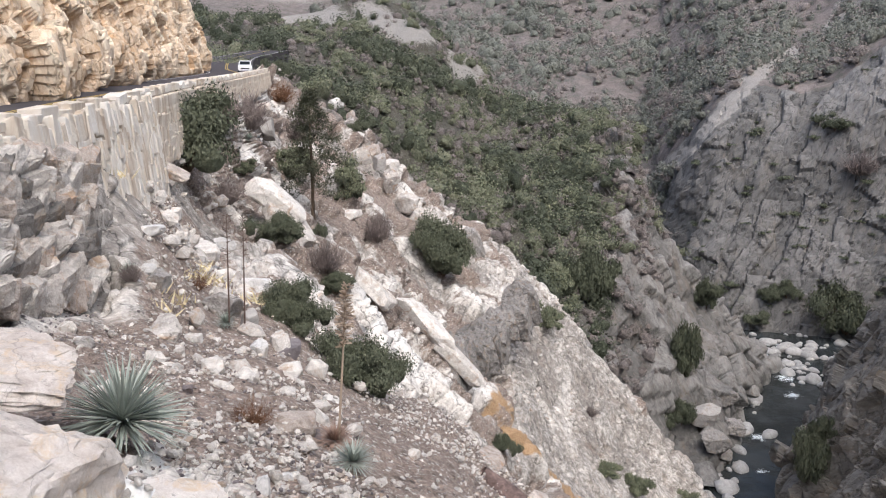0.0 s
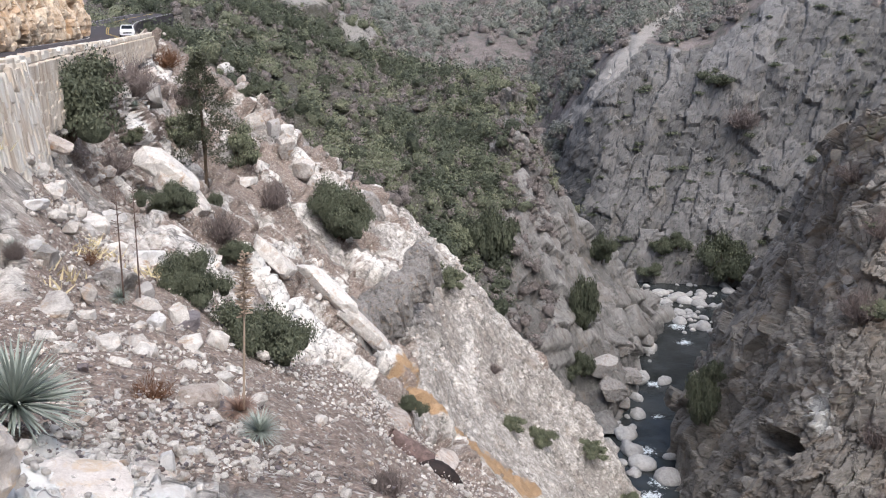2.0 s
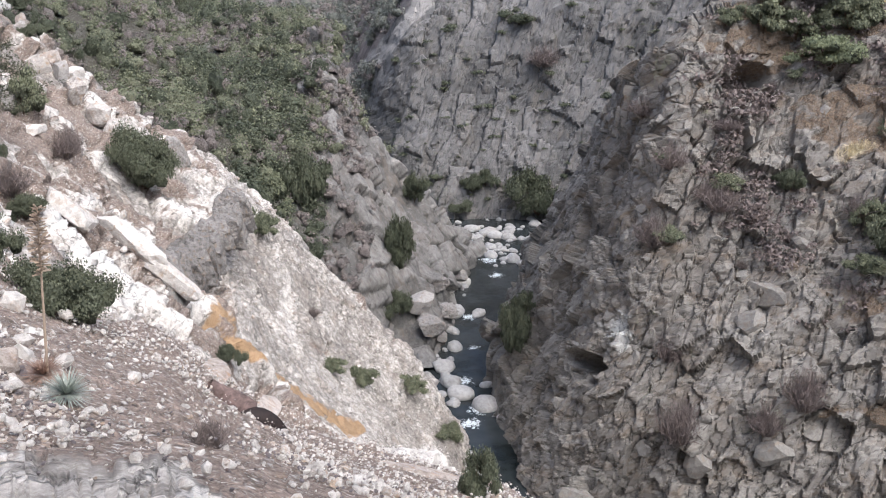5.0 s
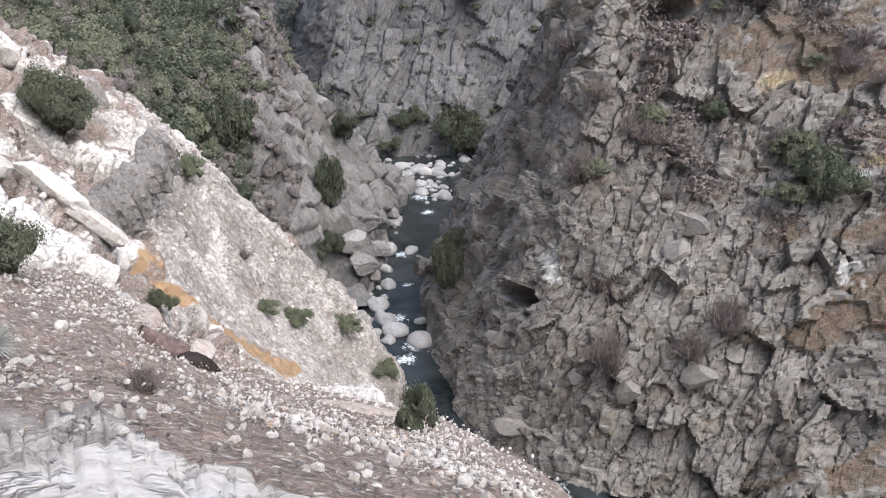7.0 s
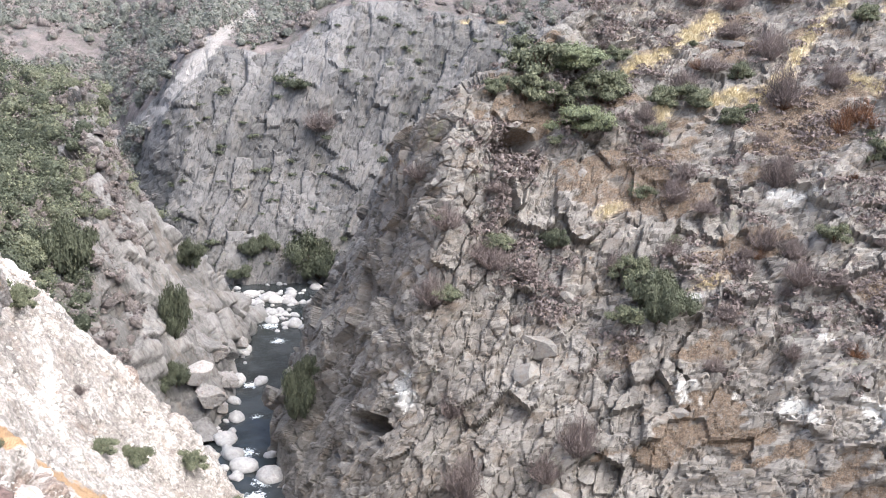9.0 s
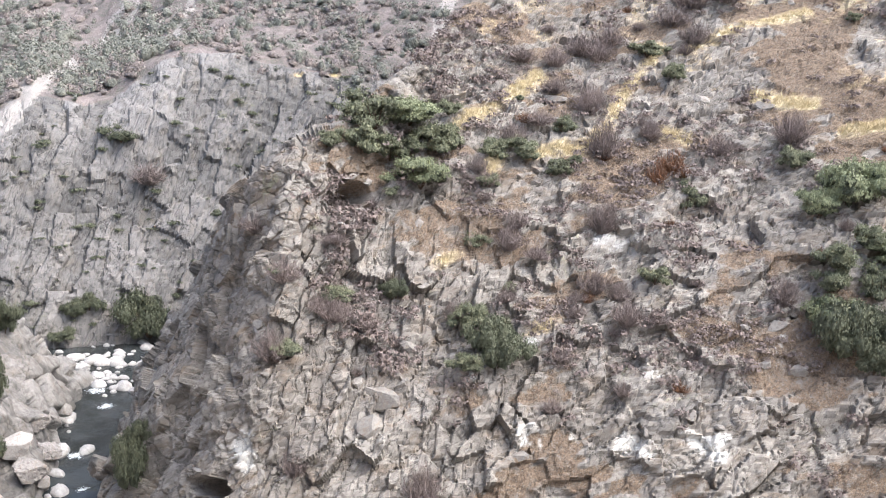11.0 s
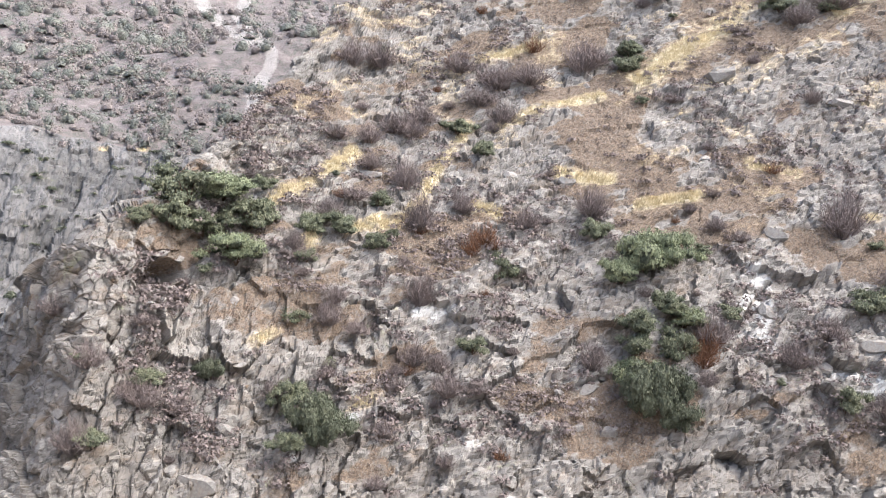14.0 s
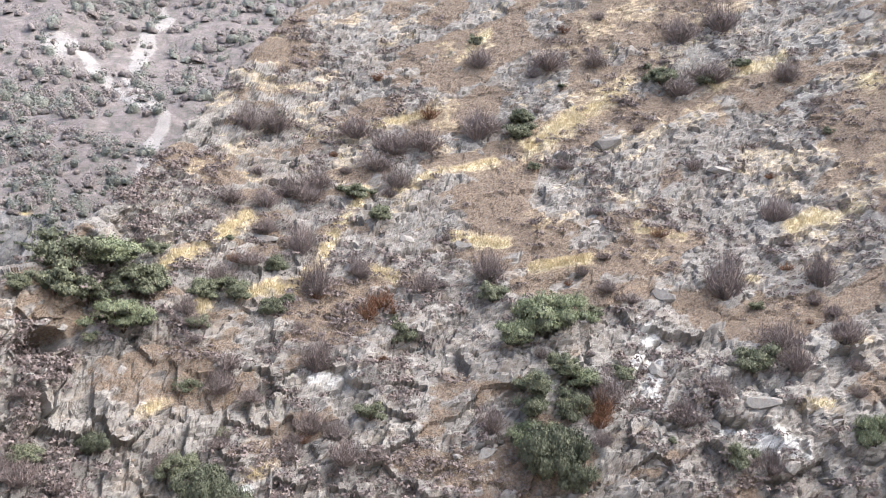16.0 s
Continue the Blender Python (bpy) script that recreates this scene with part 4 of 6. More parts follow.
KINDS = {
    "fine": [make_shrub("oak_shrub", 150 + k, oak_leaf, 26, 1000, 0.02, "dense dark green scrub oak growing on the rocky slope", 0.8) for k in range(3)],
    "oak": [make_shrub("oak_shrub", 100 + k, oak_leaf, 22, 420, 0.034, "dense dark green scrub oak growing on the rocky slope") for k in range(3)],
    "olive": [make_shrub("chaparral_shrub", 110 + k, olive_leaf, 22, 240, 0.036, "rounded grey-green chaparral shrub on the rocks", 0.65) for k in range(3)],
    "bright": [make_shrub("laurel_shrub", 120 + k, bright_leaf, 30, 420, 0.03, "bright green leafy shrub on the canyon wall", 0.6) for k in range(2)],
    "bare": [make_bare("bare_shrub", 130 + k, bare_twig, "leafless grey-brown shrub among the rocks") for k in range(4)],
    "dry": [make_bare("dry_shrub", 140 + k, dry_twig, "dried reddish-brown shrub on the slope", 110, 0.8) for k in range(2)],
}
STARTED = {}


def plant(kind, b, el, wide, tall=None, group="", sink=0.12):
    """A shrub of that whole width and height whose middle stands that way from the lay-by."""
    p, n = spot(b, el - 0.3)
    tall = tall or wide * 0.8
    models = KINDS[kind]
    k = STARTED[kind] = STARTED.get(kind, -1) + 1
    src = models[k % len(models)]
    m = pose(p[0], p[1], p[2] - tall * sink, 0, 0, (k * 77) % 360)
    ob = src if k < len(models) else copy_thing(src, m)
    ob.matrix_basis = m @ Matrix.Diagonal((wide * 0.6, wide * 0.6, tall * 1.15, 1)) if "b" != kind[0] or kind == "bright" else m @ Matrix.Diagonal((wide * 0.66, wide * 0.66, tall * 1.15, 1))
    if group:
        ob["group"] = group
    return ob

# ---------------------------------------------------------------- river
water = Nodes("river_water")
ripple = water.noise(1.1, 5, 0.6, 0.6)
foam = water.grey(water.math("ADD", water.attr("foam"), water.math("MULTIPLY", water.math("SUBTRACT", water.noise(1.4, 8, 0.75, 1.5), 0.5), 1.8)), 0.7, 0.82)
water = water.done(water.mix(foam, water.mix(water.grey(water.noise(0.12, 3), 0.35, 0.65), (0.012, 0.016, 0.016), (0.045, 0.052, 0.055)), (0.72, 0.78, 0.8)),
                   water.grey(foam, 0, 1, 0.12, 0.7), ripple, 0.5, 0.12)
bed = rock_material("river_gravel", (0.15, 0.14, 0.13), (0.3, 0.29, 0.28), (0.5, 0.49, 0.47), (0.25, 0.2, 0.16), (0.2, 0.18, 0.16), 2.0, 0.6)
RIVER = np.array([(95, 235, 12), (84, 205, 14), (76, 180, 12), (65, 156, 8), (57, 138, 6.5), (49, 123, 6), (45, 110, 6.5), (40.5, 95, 5), (40, 84, 4.6),
                  (43.5, 71, 4.6), (51, 58, 5), (60, 38, 6), (72, 5, 7), (85, -50, 8), (100, -160, 9)], float)
RAPIDS = [(69, 182, 4), (68, 168, 4), (66, 159, 3.5), (53, 140, 3), (43, 116, 3.5), (42, 107, 3), (39.5, 103.5, 3), (44, 69.8, 3.5), (75, 188, 4), (49, 127, 2), (41.5, 88, 2)]
line = spline(RIVER, [14] * 14)


def ribbon(line, widen, across, z):
    way = np.gradient(line[:, :2], axis=0)
    side = np.stack((way[:, 1], -way[:, 0]), 1) / np.linalg.norm(way, axis=1, keepdims=True)
    t = np.linspace(-1, 1, across)
    xy = line[:, None, :2] + side[:, None] * (t[None, :, None] * (line[:, 2] + widen)[:, None, None])
    return np.concatenate((xy, np.full((*xy.shape[:2], 1), z)), 2)


g = ribbon(line, 4.0, 26, -62.0)
p = g.reshape(-1, 3)
wet = np.zeros(len(p))
for x, y, r in RAPIDS:
    wet = np.maximum(wet, 1 - np.hypot(p[:, 0] - x, p[:, 1] - y) / r * 0.75)
g[..., 2] += (fbm(p, 3, 3, 81) * 0.10 + np.clip(wet, 0, 1) * fbm(p, 1.2, 2, 82) * 0.35).reshape(g.shape[:2])
tagged(grid_mesh("river", g, water, {"foam": np.clip(wet, 0, 1)}, True), "dark mountain river with white rapids between boulders", "river", kind="structure")
g = ribbon(line, 26.0, 60, -63.2)
p = g.reshape(-1, 3)
edge = np.abs(np.linspace(-1, 1, 60))[None].repeat(len(line), 0).reshape(-1)
g[..., 2] += (np.clip(edge * 1.5 - 0.55, 0, 1) * 3.0 + fbm(p, 3, 3, 83) * 0.5).reshape(g.shape[:2])
tagged(grid_mesh("river_bed", g, bed, {"own": np.full(len(p), 0.5)}), "stony grey river bed", "river bed", kind="structure")

rng = np.random.default_rng(5)
ROUND = []
for k in range(6):
    v, f = rock_shape(k + 70, 2, 8, 0.65, 0.95)
    me = bpy.data.meshes.new("river_boulder")
    me.from_pydata([tuple(x) for x in v], [], [tuple(x) for x in f])
    me.polygons.foreach_set("use_smooth", [True] * len(f))
    me.materials.append(river_stone)
    ROUND.append(me)


def river_boulder(x, y, r, tall=0.6):
    ob = new("river_boulder", ROUND[rng.integers(6)])
    ob.matrix_world = pose(x, y, -62.0 + r * 0.12, 0, 0, rng.uniform(0, 360)) @ Matrix.Diagonal((r * rng.uniform(0.8, 1.4), r * rng.uniform(0.7, 1.1), r * tall, 1))
    return tagged(ob, "rounded light grey granite boulder in the river", "boulder", "river boulders")


for k in range(250):
    t = rng.uniform(0.04, 0.25)
    i = int(t * (len(line) - 1))
    x, y, w = line[i]
    way = line[i + 1] - line[i]
    s = rng.uniform(-1, 1) * (w + 3)
    n = np.array((way[1], -way[0])) / np.hypot(way[0], way[1])
    if y < 163 and abs(s) < w * 0.75:
        continue
    river_boulder(x + n[0] * s, y + n[1] * s, rng.uniform(0.7, 1.1) ** 2 * rng.choice((0.9, 1.4, 2.0), p=(0.5, 0.35, 0.15)))
for k in range(80):
    i = int(rng.uniform(0.27, 0.72) * (len(line) - 1))
    x, y, w = line[i]
    way = line[i + 1] - line[i]
    s = rng.choice((-1, 1)) * (w - 1.2 + abs(rng.normal()) * 2.2)
    n = np.array((way[1], -way[0])) / np.hypot(way[0], way[1])
    river_boulder(x + n[0] * s, y + n[1] * s, rng.uniform(0.5, 1.0) * rng.choice((0.8, 1.3, 2.2), p=(0.5, 0.35, 0.15)))
for x, y, r in ((43.5, 107.5, 2.0), (41.2, 112, 1.9), (52, 143, 1.6), (55, 140.5, 1.4), (44.5, 103, 1.3), (46, 128, 1.5), (41, 118, 1.2), (45.5, 100, 1.0), (46, 113.5, 1.1)):
    river_boulder(x, y, r, 0.7)
for b, el, r in ((17.6, -21.5, 2.4), (18.2, -23.3, 2.2), (19.2, -22.2, 2.0), (18.5, -20.4, 2.2), (20.3, -20.0, 1.6), (18.9, -23.8, 1.6)):
    q, n = spot(b, el)
    boulder(q, (r, r * 0.8, r * 0.8), int(r * 10), grey_stone, (0, 10, b * 20), "cliff_boulder", "large grey granite block at the foot of the cliff")

# ---------------------------------------------------------------- ground far and behind
g = np.stack(np.meshgrid(np.linspace(-2600, 2600, 70), np.linspace(-2600, 2600, 70)), -1)
d = np.hypot(g[..., 0], g[..., 1])
z = -90 + 60 * ramp01(d, 600, 2400) + 25 * fbm(np.concatenate((g.reshape(-1, 2), np.zeros((4900, 1))), 1), 500, 3, 91).reshape(70, 70) * ramp01(d, 400, 1500)
tagged(grid_mesh("ground", np.concatenate((g, z[..., None]), 2), far_rock, {"own": np.full(4900, 0.5), "soil": np.full(4900, 0.8)}), "stony brown mountain ground", "ground", kind="structure")
BACK_B = (62, 85, 110, 140, 180, 220, 260, 298)
BACK = [
    [(-49, 1.4)] * 8,
    [(-46, 7), (-40, 7), (-28, 7), (-14, 7), (-13, 8), (-13, 8), (-14, 8), (-20, 5)],
    [(-50, 20), (-48, 18), (-40, 16), (-15, 14), (-7, 14), (-7, 14), (-7, 14), (-8, 14)],
    [(-56, 45), (-54, 45), (-48, 45), (-20, 40), (-3, 30), (10, 22), (12, 20), (-5.5, 19)],
    [(-59, 47), (-52, 70), (-40, 90), (-10, 90), (20, 80), (35, 60), (40, 50), (25, 40)],
    [(-50, 70), (-38, 110), (-25, 150), (10, 220), (22, 260), (25, 260), (25, 260), (20, 260)],
]
ctl = np.array([[P(b, *q) for b, q in zip(BACK_B, r)] for r in BACK])
g, row, col = lay(ctl, [10, 12, 16, 16, 16], [12] * 7)
p = g.reshape(-1, 3)
tagged(grid_mesh("hillside", g + (fbm(p, 12, 4, 92)[:, None] * ramp01(np.hypot(p[:, 0], p[:, 1]), 8, 40)[:, None] * 2).reshape(*g.shape[:2], 1), bank_rock,
                 {"own": np.full(len(p), 0.5), "soil": np.full(len(p), 0.5)}), "stony hillside above the lay-by", "hillside", kind="structure")
apron = [(1.5 * math.sin(a * math.pi / 12), 1.5 * math.cos(a * math.pi / 12), -1.61 - 0.03 * (a % 2)) for a in range(24)]
mesh_object("lay_by", apron, [tuple(range(23, -1, -1))], bank_rock)
tagged(bpy.data.objects["lay_by"], "bare gravel of the lay-by", "ground", kind="structure")

# ---------------------------------------------------------------- road
asphalt = Nodes("asphalt")
asphalt = asphalt.done(asphalt.mix(asphalt.noise(0.5, 5), (0.045, 0.04, 0.045), (0.085, 0.078, 0.085)), 0.85, asphalt.noise(60, 3), 0.3, 0.01)
white_paint = Nodes("white_road_paint")
white_paint = white_paint.done(white_paint.mix(white_paint.grey(white_paint.noise(6), 0.35, 0.7), (0.45, 0.44, 0.43), (0.75, 0.74, 0.72)), 0.7)
yellow_paint = Nodes("yellow_road_paint")
yellow_paint = yellow_paint.done(yellow_paint.mix(yellow_paint.grey(yellow_paint.noise(6), 0.35, 0.7), (0.3, 0.22, 0.08), (0.55, 0.4, 0.1)), 0.7)
EDGE = spline(np.array([(-7.2, -12, -1.7), (-7.9, 6, -1.7), (-8.7, 17, -1.7), (-10.1, 28, -1.7), (-11.7, 37, -1.7), (-13.1, 47, -1.7), (-16.6, 76, -1.7), (-21.8, 113, -1.65),
                        (-27.5, 132, -1.3), (-30.5, 150, 0.2), (-29, 172, 1.6)], float), [8] * 10)


def road_strip(name, a, b, lift, thick, material):
    way = np.gradient(EDGE[:, :2], axis=0)
    left = np.stack((-way[:, 1], way[:, 0]), 1) / np.linalg.norm(way, axis=1, keepdims=True)
    lines = []
    for off, z in ((a, -thick), (a, lift), (b, lift), (b, -thick)):
        lines.append(np.concatenate((EDGE[:, :2] + left * off, EDGE[:, 2:] + z), 1))
    return grid_mesh(name, np.stack(lines, 1)[:, ::-1], material)


road = tagged(road_strip("road", 0.0, 7.6, 0.0, 2.5, asphalt), "narrow two-lane asphalt mountain road", "road", kind="structure")
for name, a, m in (("edge_line", 0.35, white_paint), ("edge_line", 7.0, white_paint), ("centre_line", 3.6, yellow_paint), ("centre_line", 3.85, yellow_paint)):
    o = road_strip(name, a, a + 0.13, 0.006, -0.002, m)
    o.parent = road

# stone wall along the drop
wall_stone = Nodes("wall_stone")
tone = wall_stone.put("ShaderNodeObjectInfo").outputs["Random"]
wpos = wall_stone.put("ShaderNodeNewGeometry").outputs["Position"]
streak = wall_stone.noise(2.2, 6, 0.65, 0.3, wall_stone.stretch(1, 1, 6, co=wpos))
wcol = wall_stone.ramp(wall_stone.math("ADD", wall_stone.math("MULTIPLY", streak, 0.8), wall_stone.math("MULTIPLY", tone, 0.3)),
                       [(0.3, (0.50, 0.39, 0.29)), (0.48, (0.74, 0.67, 0.58)), (0.75, (0.86, 0.83, 0.78))])
wall_stone = wall_stone.done(wcol, 0.9, wall_stone.noise(7, 8, 0.75, 0, wpos), 1.0, 0.1)
mortar = Nodes("mortar")
mortar = mortar.done(mortar.mix(mortar.noise(3, 6), (0.40, 0.34, 0.29), (0.62, 0.56, 0.50)), 0.95, mortar.noise(20), 0.5, 0.03)
way = np.gradient(EDGE[:, :2], axis=0)
left = np.stack((-way[:, 1], way[:, 0]), 1) / np.linalg.norm(way, axis=1, keepdims=True)
span = slice(10, 58)
top, low, inner, innerlow = [], [], [], []
for e, l in zip(EDGE[span], left[span]):
    foot = np.interp(e[1], [6, 16, 20, 30, 38, 60, 113], [-5.2, -5.2, -4.9, -4.6, -3.6, -3.1, -2.6])
    batter = 0.12 * (-1.0 - foot)
    low.append((e[0] - l[0] * (0.1 + batter), e[1] - l[1] * (0.1 + batter), foot - 0.6))
    top.append((e[0] - l[0] * 0.1, e[1] - l[1] * 0.1, -1.34))
    inner.append((e[0] + l[0] * 0.32, e[1] + l[1] * 0.32, -1.34))
    innerlow.append((e[0] + l[0] * 0.32, e[1] + l[1] * 0.32, -1.75))
wall_grid = np.stack([np.array(x) for x in (low, top, inner, innerlow)], 1)
wall = tagged(grid_mesh("retaining_wall", wall_grid[:, ::-1], mortar), "pinkish dry-stone retaining wall with a crenellated parapet beside the road", "wall", kind="structure")

# rock cut above the road
cut_rock = rock_material("ochre_granite", (0.20, 0.135, 0.09), (0.53, 0.385, 0.26), (0.75, 0.64, 0.51), (0.58, 0.33, 0.15), (0.34, 0.23, 0.15), 1.3, 0.2, (0, 75, 0), warp=0.25)
FOOT = [(-15.5, 4), (-16.6, 20), (-17.0, 35), (-18.0, 42), (-21.8, 61), (-27.3, 91), (-31.6, 119), (-34.5, 127), (-45, 134)]
ctl = []
for back, z in ((0, -2.6), (-0.3, 0.2), (1.2, 4), (2.5, 9), (5.5, 16), (14, 30), (45, 55)):
    ctl.append([(x - back * (1 if k < 6 else 0.75), y - (0 if k < 6 else back * 0.6), z * (1 if k < 7 else 0.9)) for k, (x, y) in enumerate(FOOT)])
g, row, col = lay(np.array(ctl, float), [26, 38, 40, 32, 12, 6], [8, 40, 50, 78, 90, 80, 36, 8])
p = g.reshape(-1, 3)
h1, j1, o1 = blocks(turned(p, 0, 60, 10, 1.8, 1, 1), 2.6, 19)
h2, j2, o2 = blocks(turned(p, 10, 40, 0, 1.5, 1, 1), 0.65, 29)
disp = (fbm(p, 8, 3, 39) * 0.8 + h1 * 0.9 + (j1 - 1) * 0.3 + h2 * 0.2 + (j2 - 1) * 0.08) * ramp01(row, -0.3, 0.6)
finish("rock_cut", g, disp, cut_rock, {"own": 0.5 * o1 + 0.5 * o2, "soil": ramp01(0.7 - row, 0, 0.5) * 0.5, "rust": np.clip(fbm(p, 5, 3, 49) * 0.55, 0, 1)}, "ochre and grey blasted rock face above the road", "cliff")

# ---------------------------------------------------------------- boulders and stones
MATS = {"pale": pale_stone, "grey": grey_stone, "white": white_stone, "dark": dark_stone, "tan": tan_stone}
WORDS = {"pale": "angular pale granite boulder on the slope", "grey": "angular grey granite boulder on the slope", "white": "bright white quartz boulder lying on the scree",
         "dark": "purplish dark stone lying on the scree", "tan": "tan iron-stained granite boulder on the slope"}
STONES = """
pale -15.2 -19.1 0.51 0.41; tan -9.7 -23.3 0.71 0.50; grey -22.9 -16.8 0.44 0.26; white -12.1 -14.5 0.97 0.97; pale -17.9 -16.6 0.83 0.38; white -12.1 -18.2 0.56 0.56; dark -10.1 -18.5 0.91 0.55;
white -12.4 -26.6 0.24 0.25; white -10.5 -25.7 0.18 0.13; white -6.9 -3.0 3.49 2.51; tan -5.8 -3.7 1.82 2.67; pale -14.5 -14.8 0.66 0.66; pale -16.2 -17.1 0.47 0.23; grey -14.3 -15.5 1.05 0.90;
pale -23.6 -15.7 0.32 0.32; dark -16.9 -20.1 0.27 0.23; white -22.8 -16.8 0.40 0.24; pale -2.1 -25.0 0.29 0.22; dark -8.6 -23.5 0.30 0.21; pale -9.4 -24.5 0.37 0.22; grey -18.2 -13.5 0.68 0.68;
pale -15.4 -11.9 1.25 0.83; white -14.0 -11.6 0.96 0.72; pale -17.3 -9.4 1.03 0.62; pale -20.3 -12.3 0.54 0.54; white -18.7 -12.7 0.49 0.33; grey -12.8 -16.6 0.57 0.85; pale -10.7 -18.2 0.55 0.68;
tan -5.5 -20.2 0.91 0.47; pale -3.2 -21.3 0.75 0.38; white -18.3 -10.3 0.68 0.44; pale -3.4 -8.0 2.54 3.18; pale -2.3 -9.1 3.15 2.52; pale -3.1 -6.9 2.71 1.76; grey -4.1 -6.9 2.59 3.23;
pale -5.2 -6.2 2.54 2.54; pale -1.6 -10.1 2.49 1.87; tan -4.5 -5.8 2.68 2.01; pale -0.9 -8.7 2.70 1.08; grey -11.2 -4.3 2.65 2.65; pale -10.2 -0.7 3.93 1.96; pale -10.7 -1.0 1.71 1.42;
tan -11.5 -3.8 3.16 3.16; grey -7.1 -7.9 2.71 2.17; pale -6.0 -9.7 2.11 1.06
"""
for k, item in enumerate(STONES.replace("\n", " ").split(";")):
    kind, b, el, w, h = item.split()
    q, n = spot(float(b), float(el))
    w, h = float(w), float(h)
    boulder(q, (w * 0.45, w * 0.36, h * 0.48), k, MATS[kind], (k * 31 % 20 - 10, k * 17 % 24 - 2, k * 67 % 360), label=WORDS[kind], sink=0.25)


def big_rock(place, size, shape, material, turn, label):
    me = ROCKS[shape].copy()
    me.materials.append(material)
    ob = new("boulder", me)
    ob.matrix_world = pose(*place, *turn) @ Matrix.Diagonal((*size, 1))
    return tagged(ob, label, "boulder")


big_rock(P(-28.6, -17.0, 8.6), (0.92, 0.7, 0.2), 2, bleached_stone, (4, 10, 20), "pinkish flat-topped boulder overhanging dark earth")
big_rock(P(-29.6, -24.6, 6.0), (0.85, 0.8, 0.66), 4, bleached_stone, (6, 10, 75), "large pale pink granite slab beside the lay-by")
big_rock(P(-19.5, -28.6, 6.9), (0.7, 0.55, 0.38), 6, bleached_stone, (0, 15, 40), "pale yellowish granite block beside the yucca")
big_rock(P(-14.5, -28.9, 7.4), (0.75, 0.5, 0.35), 1, bleached_stone, (0, 18, 10), "pale yellowish granite block on the slope")
rib_stone = stone_material("rib_granite", (0.07, 0.065, 0.062), (0.36, 0.345, 0.33), (0.24, 0.175, 0.12), 0.9, 0.8)
# stone ribs and leaning slabs on the slope
for k in range(12):
    u = k / 11
    big_rock(P(0.5 + 4.9 * u, -20.6 + 4.9 * u + (k * 37 % 10) * 0.05, 60 + 25 * u), (1.1 + (k * 29 % 7) * 0.12, 1.5, 2.0 + (k * 53 % 9) * 0.14 - 0.5 * u), (2, 4)[k % 2], rib_stone,
             (k * 17 % 9 - 4, -18 + k * 23 % 13, k * 41 % 34 - 17), "upright slab of fractured granite standing out of the slope")
for b, el, r, size, turn, shape, m in ((5.5, -15.4, 86, (0.55, 0.7, 2.0), (0, -4, 40), 0, rib_stone),
                                       (-10.9, -8.6, 50, (1.9, 1.4, 0.8), (0, 40, 10), 8, pale_stone), (-10.0, -10.4, 49, (1.6, 1.1, 0.7), (8, 44, 0), 3, pale_stone), (-17.7, -6.4, 36, (1.2, 0.6, 0.25), (0, 24, 0), 8, tan_stone),
                                        (2.0, -11.5, 100, (1.0, 1.0, 2.0), (0, -20, 0), 4, grey_stone),
                                       (-1.0, -16.8, 60, (2.6, 1.0, 0.7), (0, 46, 0), 1, pale_stone), (0.6, -18.8, 60, (2.8, 1.0, 0.7), (0, 46, 8), 8, pale_stone),
                                       (-4.4, -14.6, 58, (2.2, 1.0, 0.6), (0, 44, 0), 7, pale_stone)):
    big_rock(P(b, el, r), size, shape, m, turn, "upright slab of fractured granite standing out of the slope" if size[2] > 1 else "leaning slab of pale granite bedded in the slope")

# the fractured outcrop that carries the wall
rng = np.random.default_rng(64)
for k in range(70):
    b, el = -28.5 + 6.4 * (k % 10) / 9 + rng.normal() * 0.3, -6.0 - 7.5 * (k // 10) / 6 + rng.normal() * 0.3
    r = np.interp(b, [-29, -22], [16.0, 21.0]) - 0.3 * (k // 10)
    big_rock(P(b, el, r), (rng.uniform(0.14, 0.34), rng.uniform(0.3, 0.5), rng.uniform(0.28, 0.6)), int(rng.choice((2, 4))), (pale_stone, tan_stone, rib_stone)[int(rng.choice(3, p=(0.5, 0.3, 0.2)))],
             (rng.normal() * 14, 16 + rng.normal() * 10, rng.uniform(-40, 40)), "upright fractured granite block in the outcrop below the wall")

# blocks that stand out of the canyon wall
canyon_wall = bpy.data.objects["canyon_wall"]
wall_rock = stone_material("wall_granite", (0.105, 0.098, 0.09), (0.30, 0.288, 0.268), (0.235, 0.185, 0.14), 1.2)
block_meshes = []
for k in range(8):
    v, f = rock_shape(k + 200, 2, 12, 0.35, 0.7)
    me = bpy.data.meshes.new("rock_block")
    me.from_pydata([tuple(x) for x in v], [], [tuple(x) for x in f])
    me.materials.append(wall_rock)
    block_meshes.append(me)


def wall_block(b, el, w, h, k):
    q, n = spot(b, el)
    ob = new("rock_block", block_meshes[k % 8])
    ob.parent = canyon_wall
    ob.matrix_world = pose(q[0] * 1.004, q[1] * 1.004, q[2] * 1.004, k * 13 % 30 - 15, -28 + k * 29 % 24, -b + k * 7 % 40 - 20) @ Matrix.Diagonal((w * 0.31, w * 0.26, h * 0.31, 1))


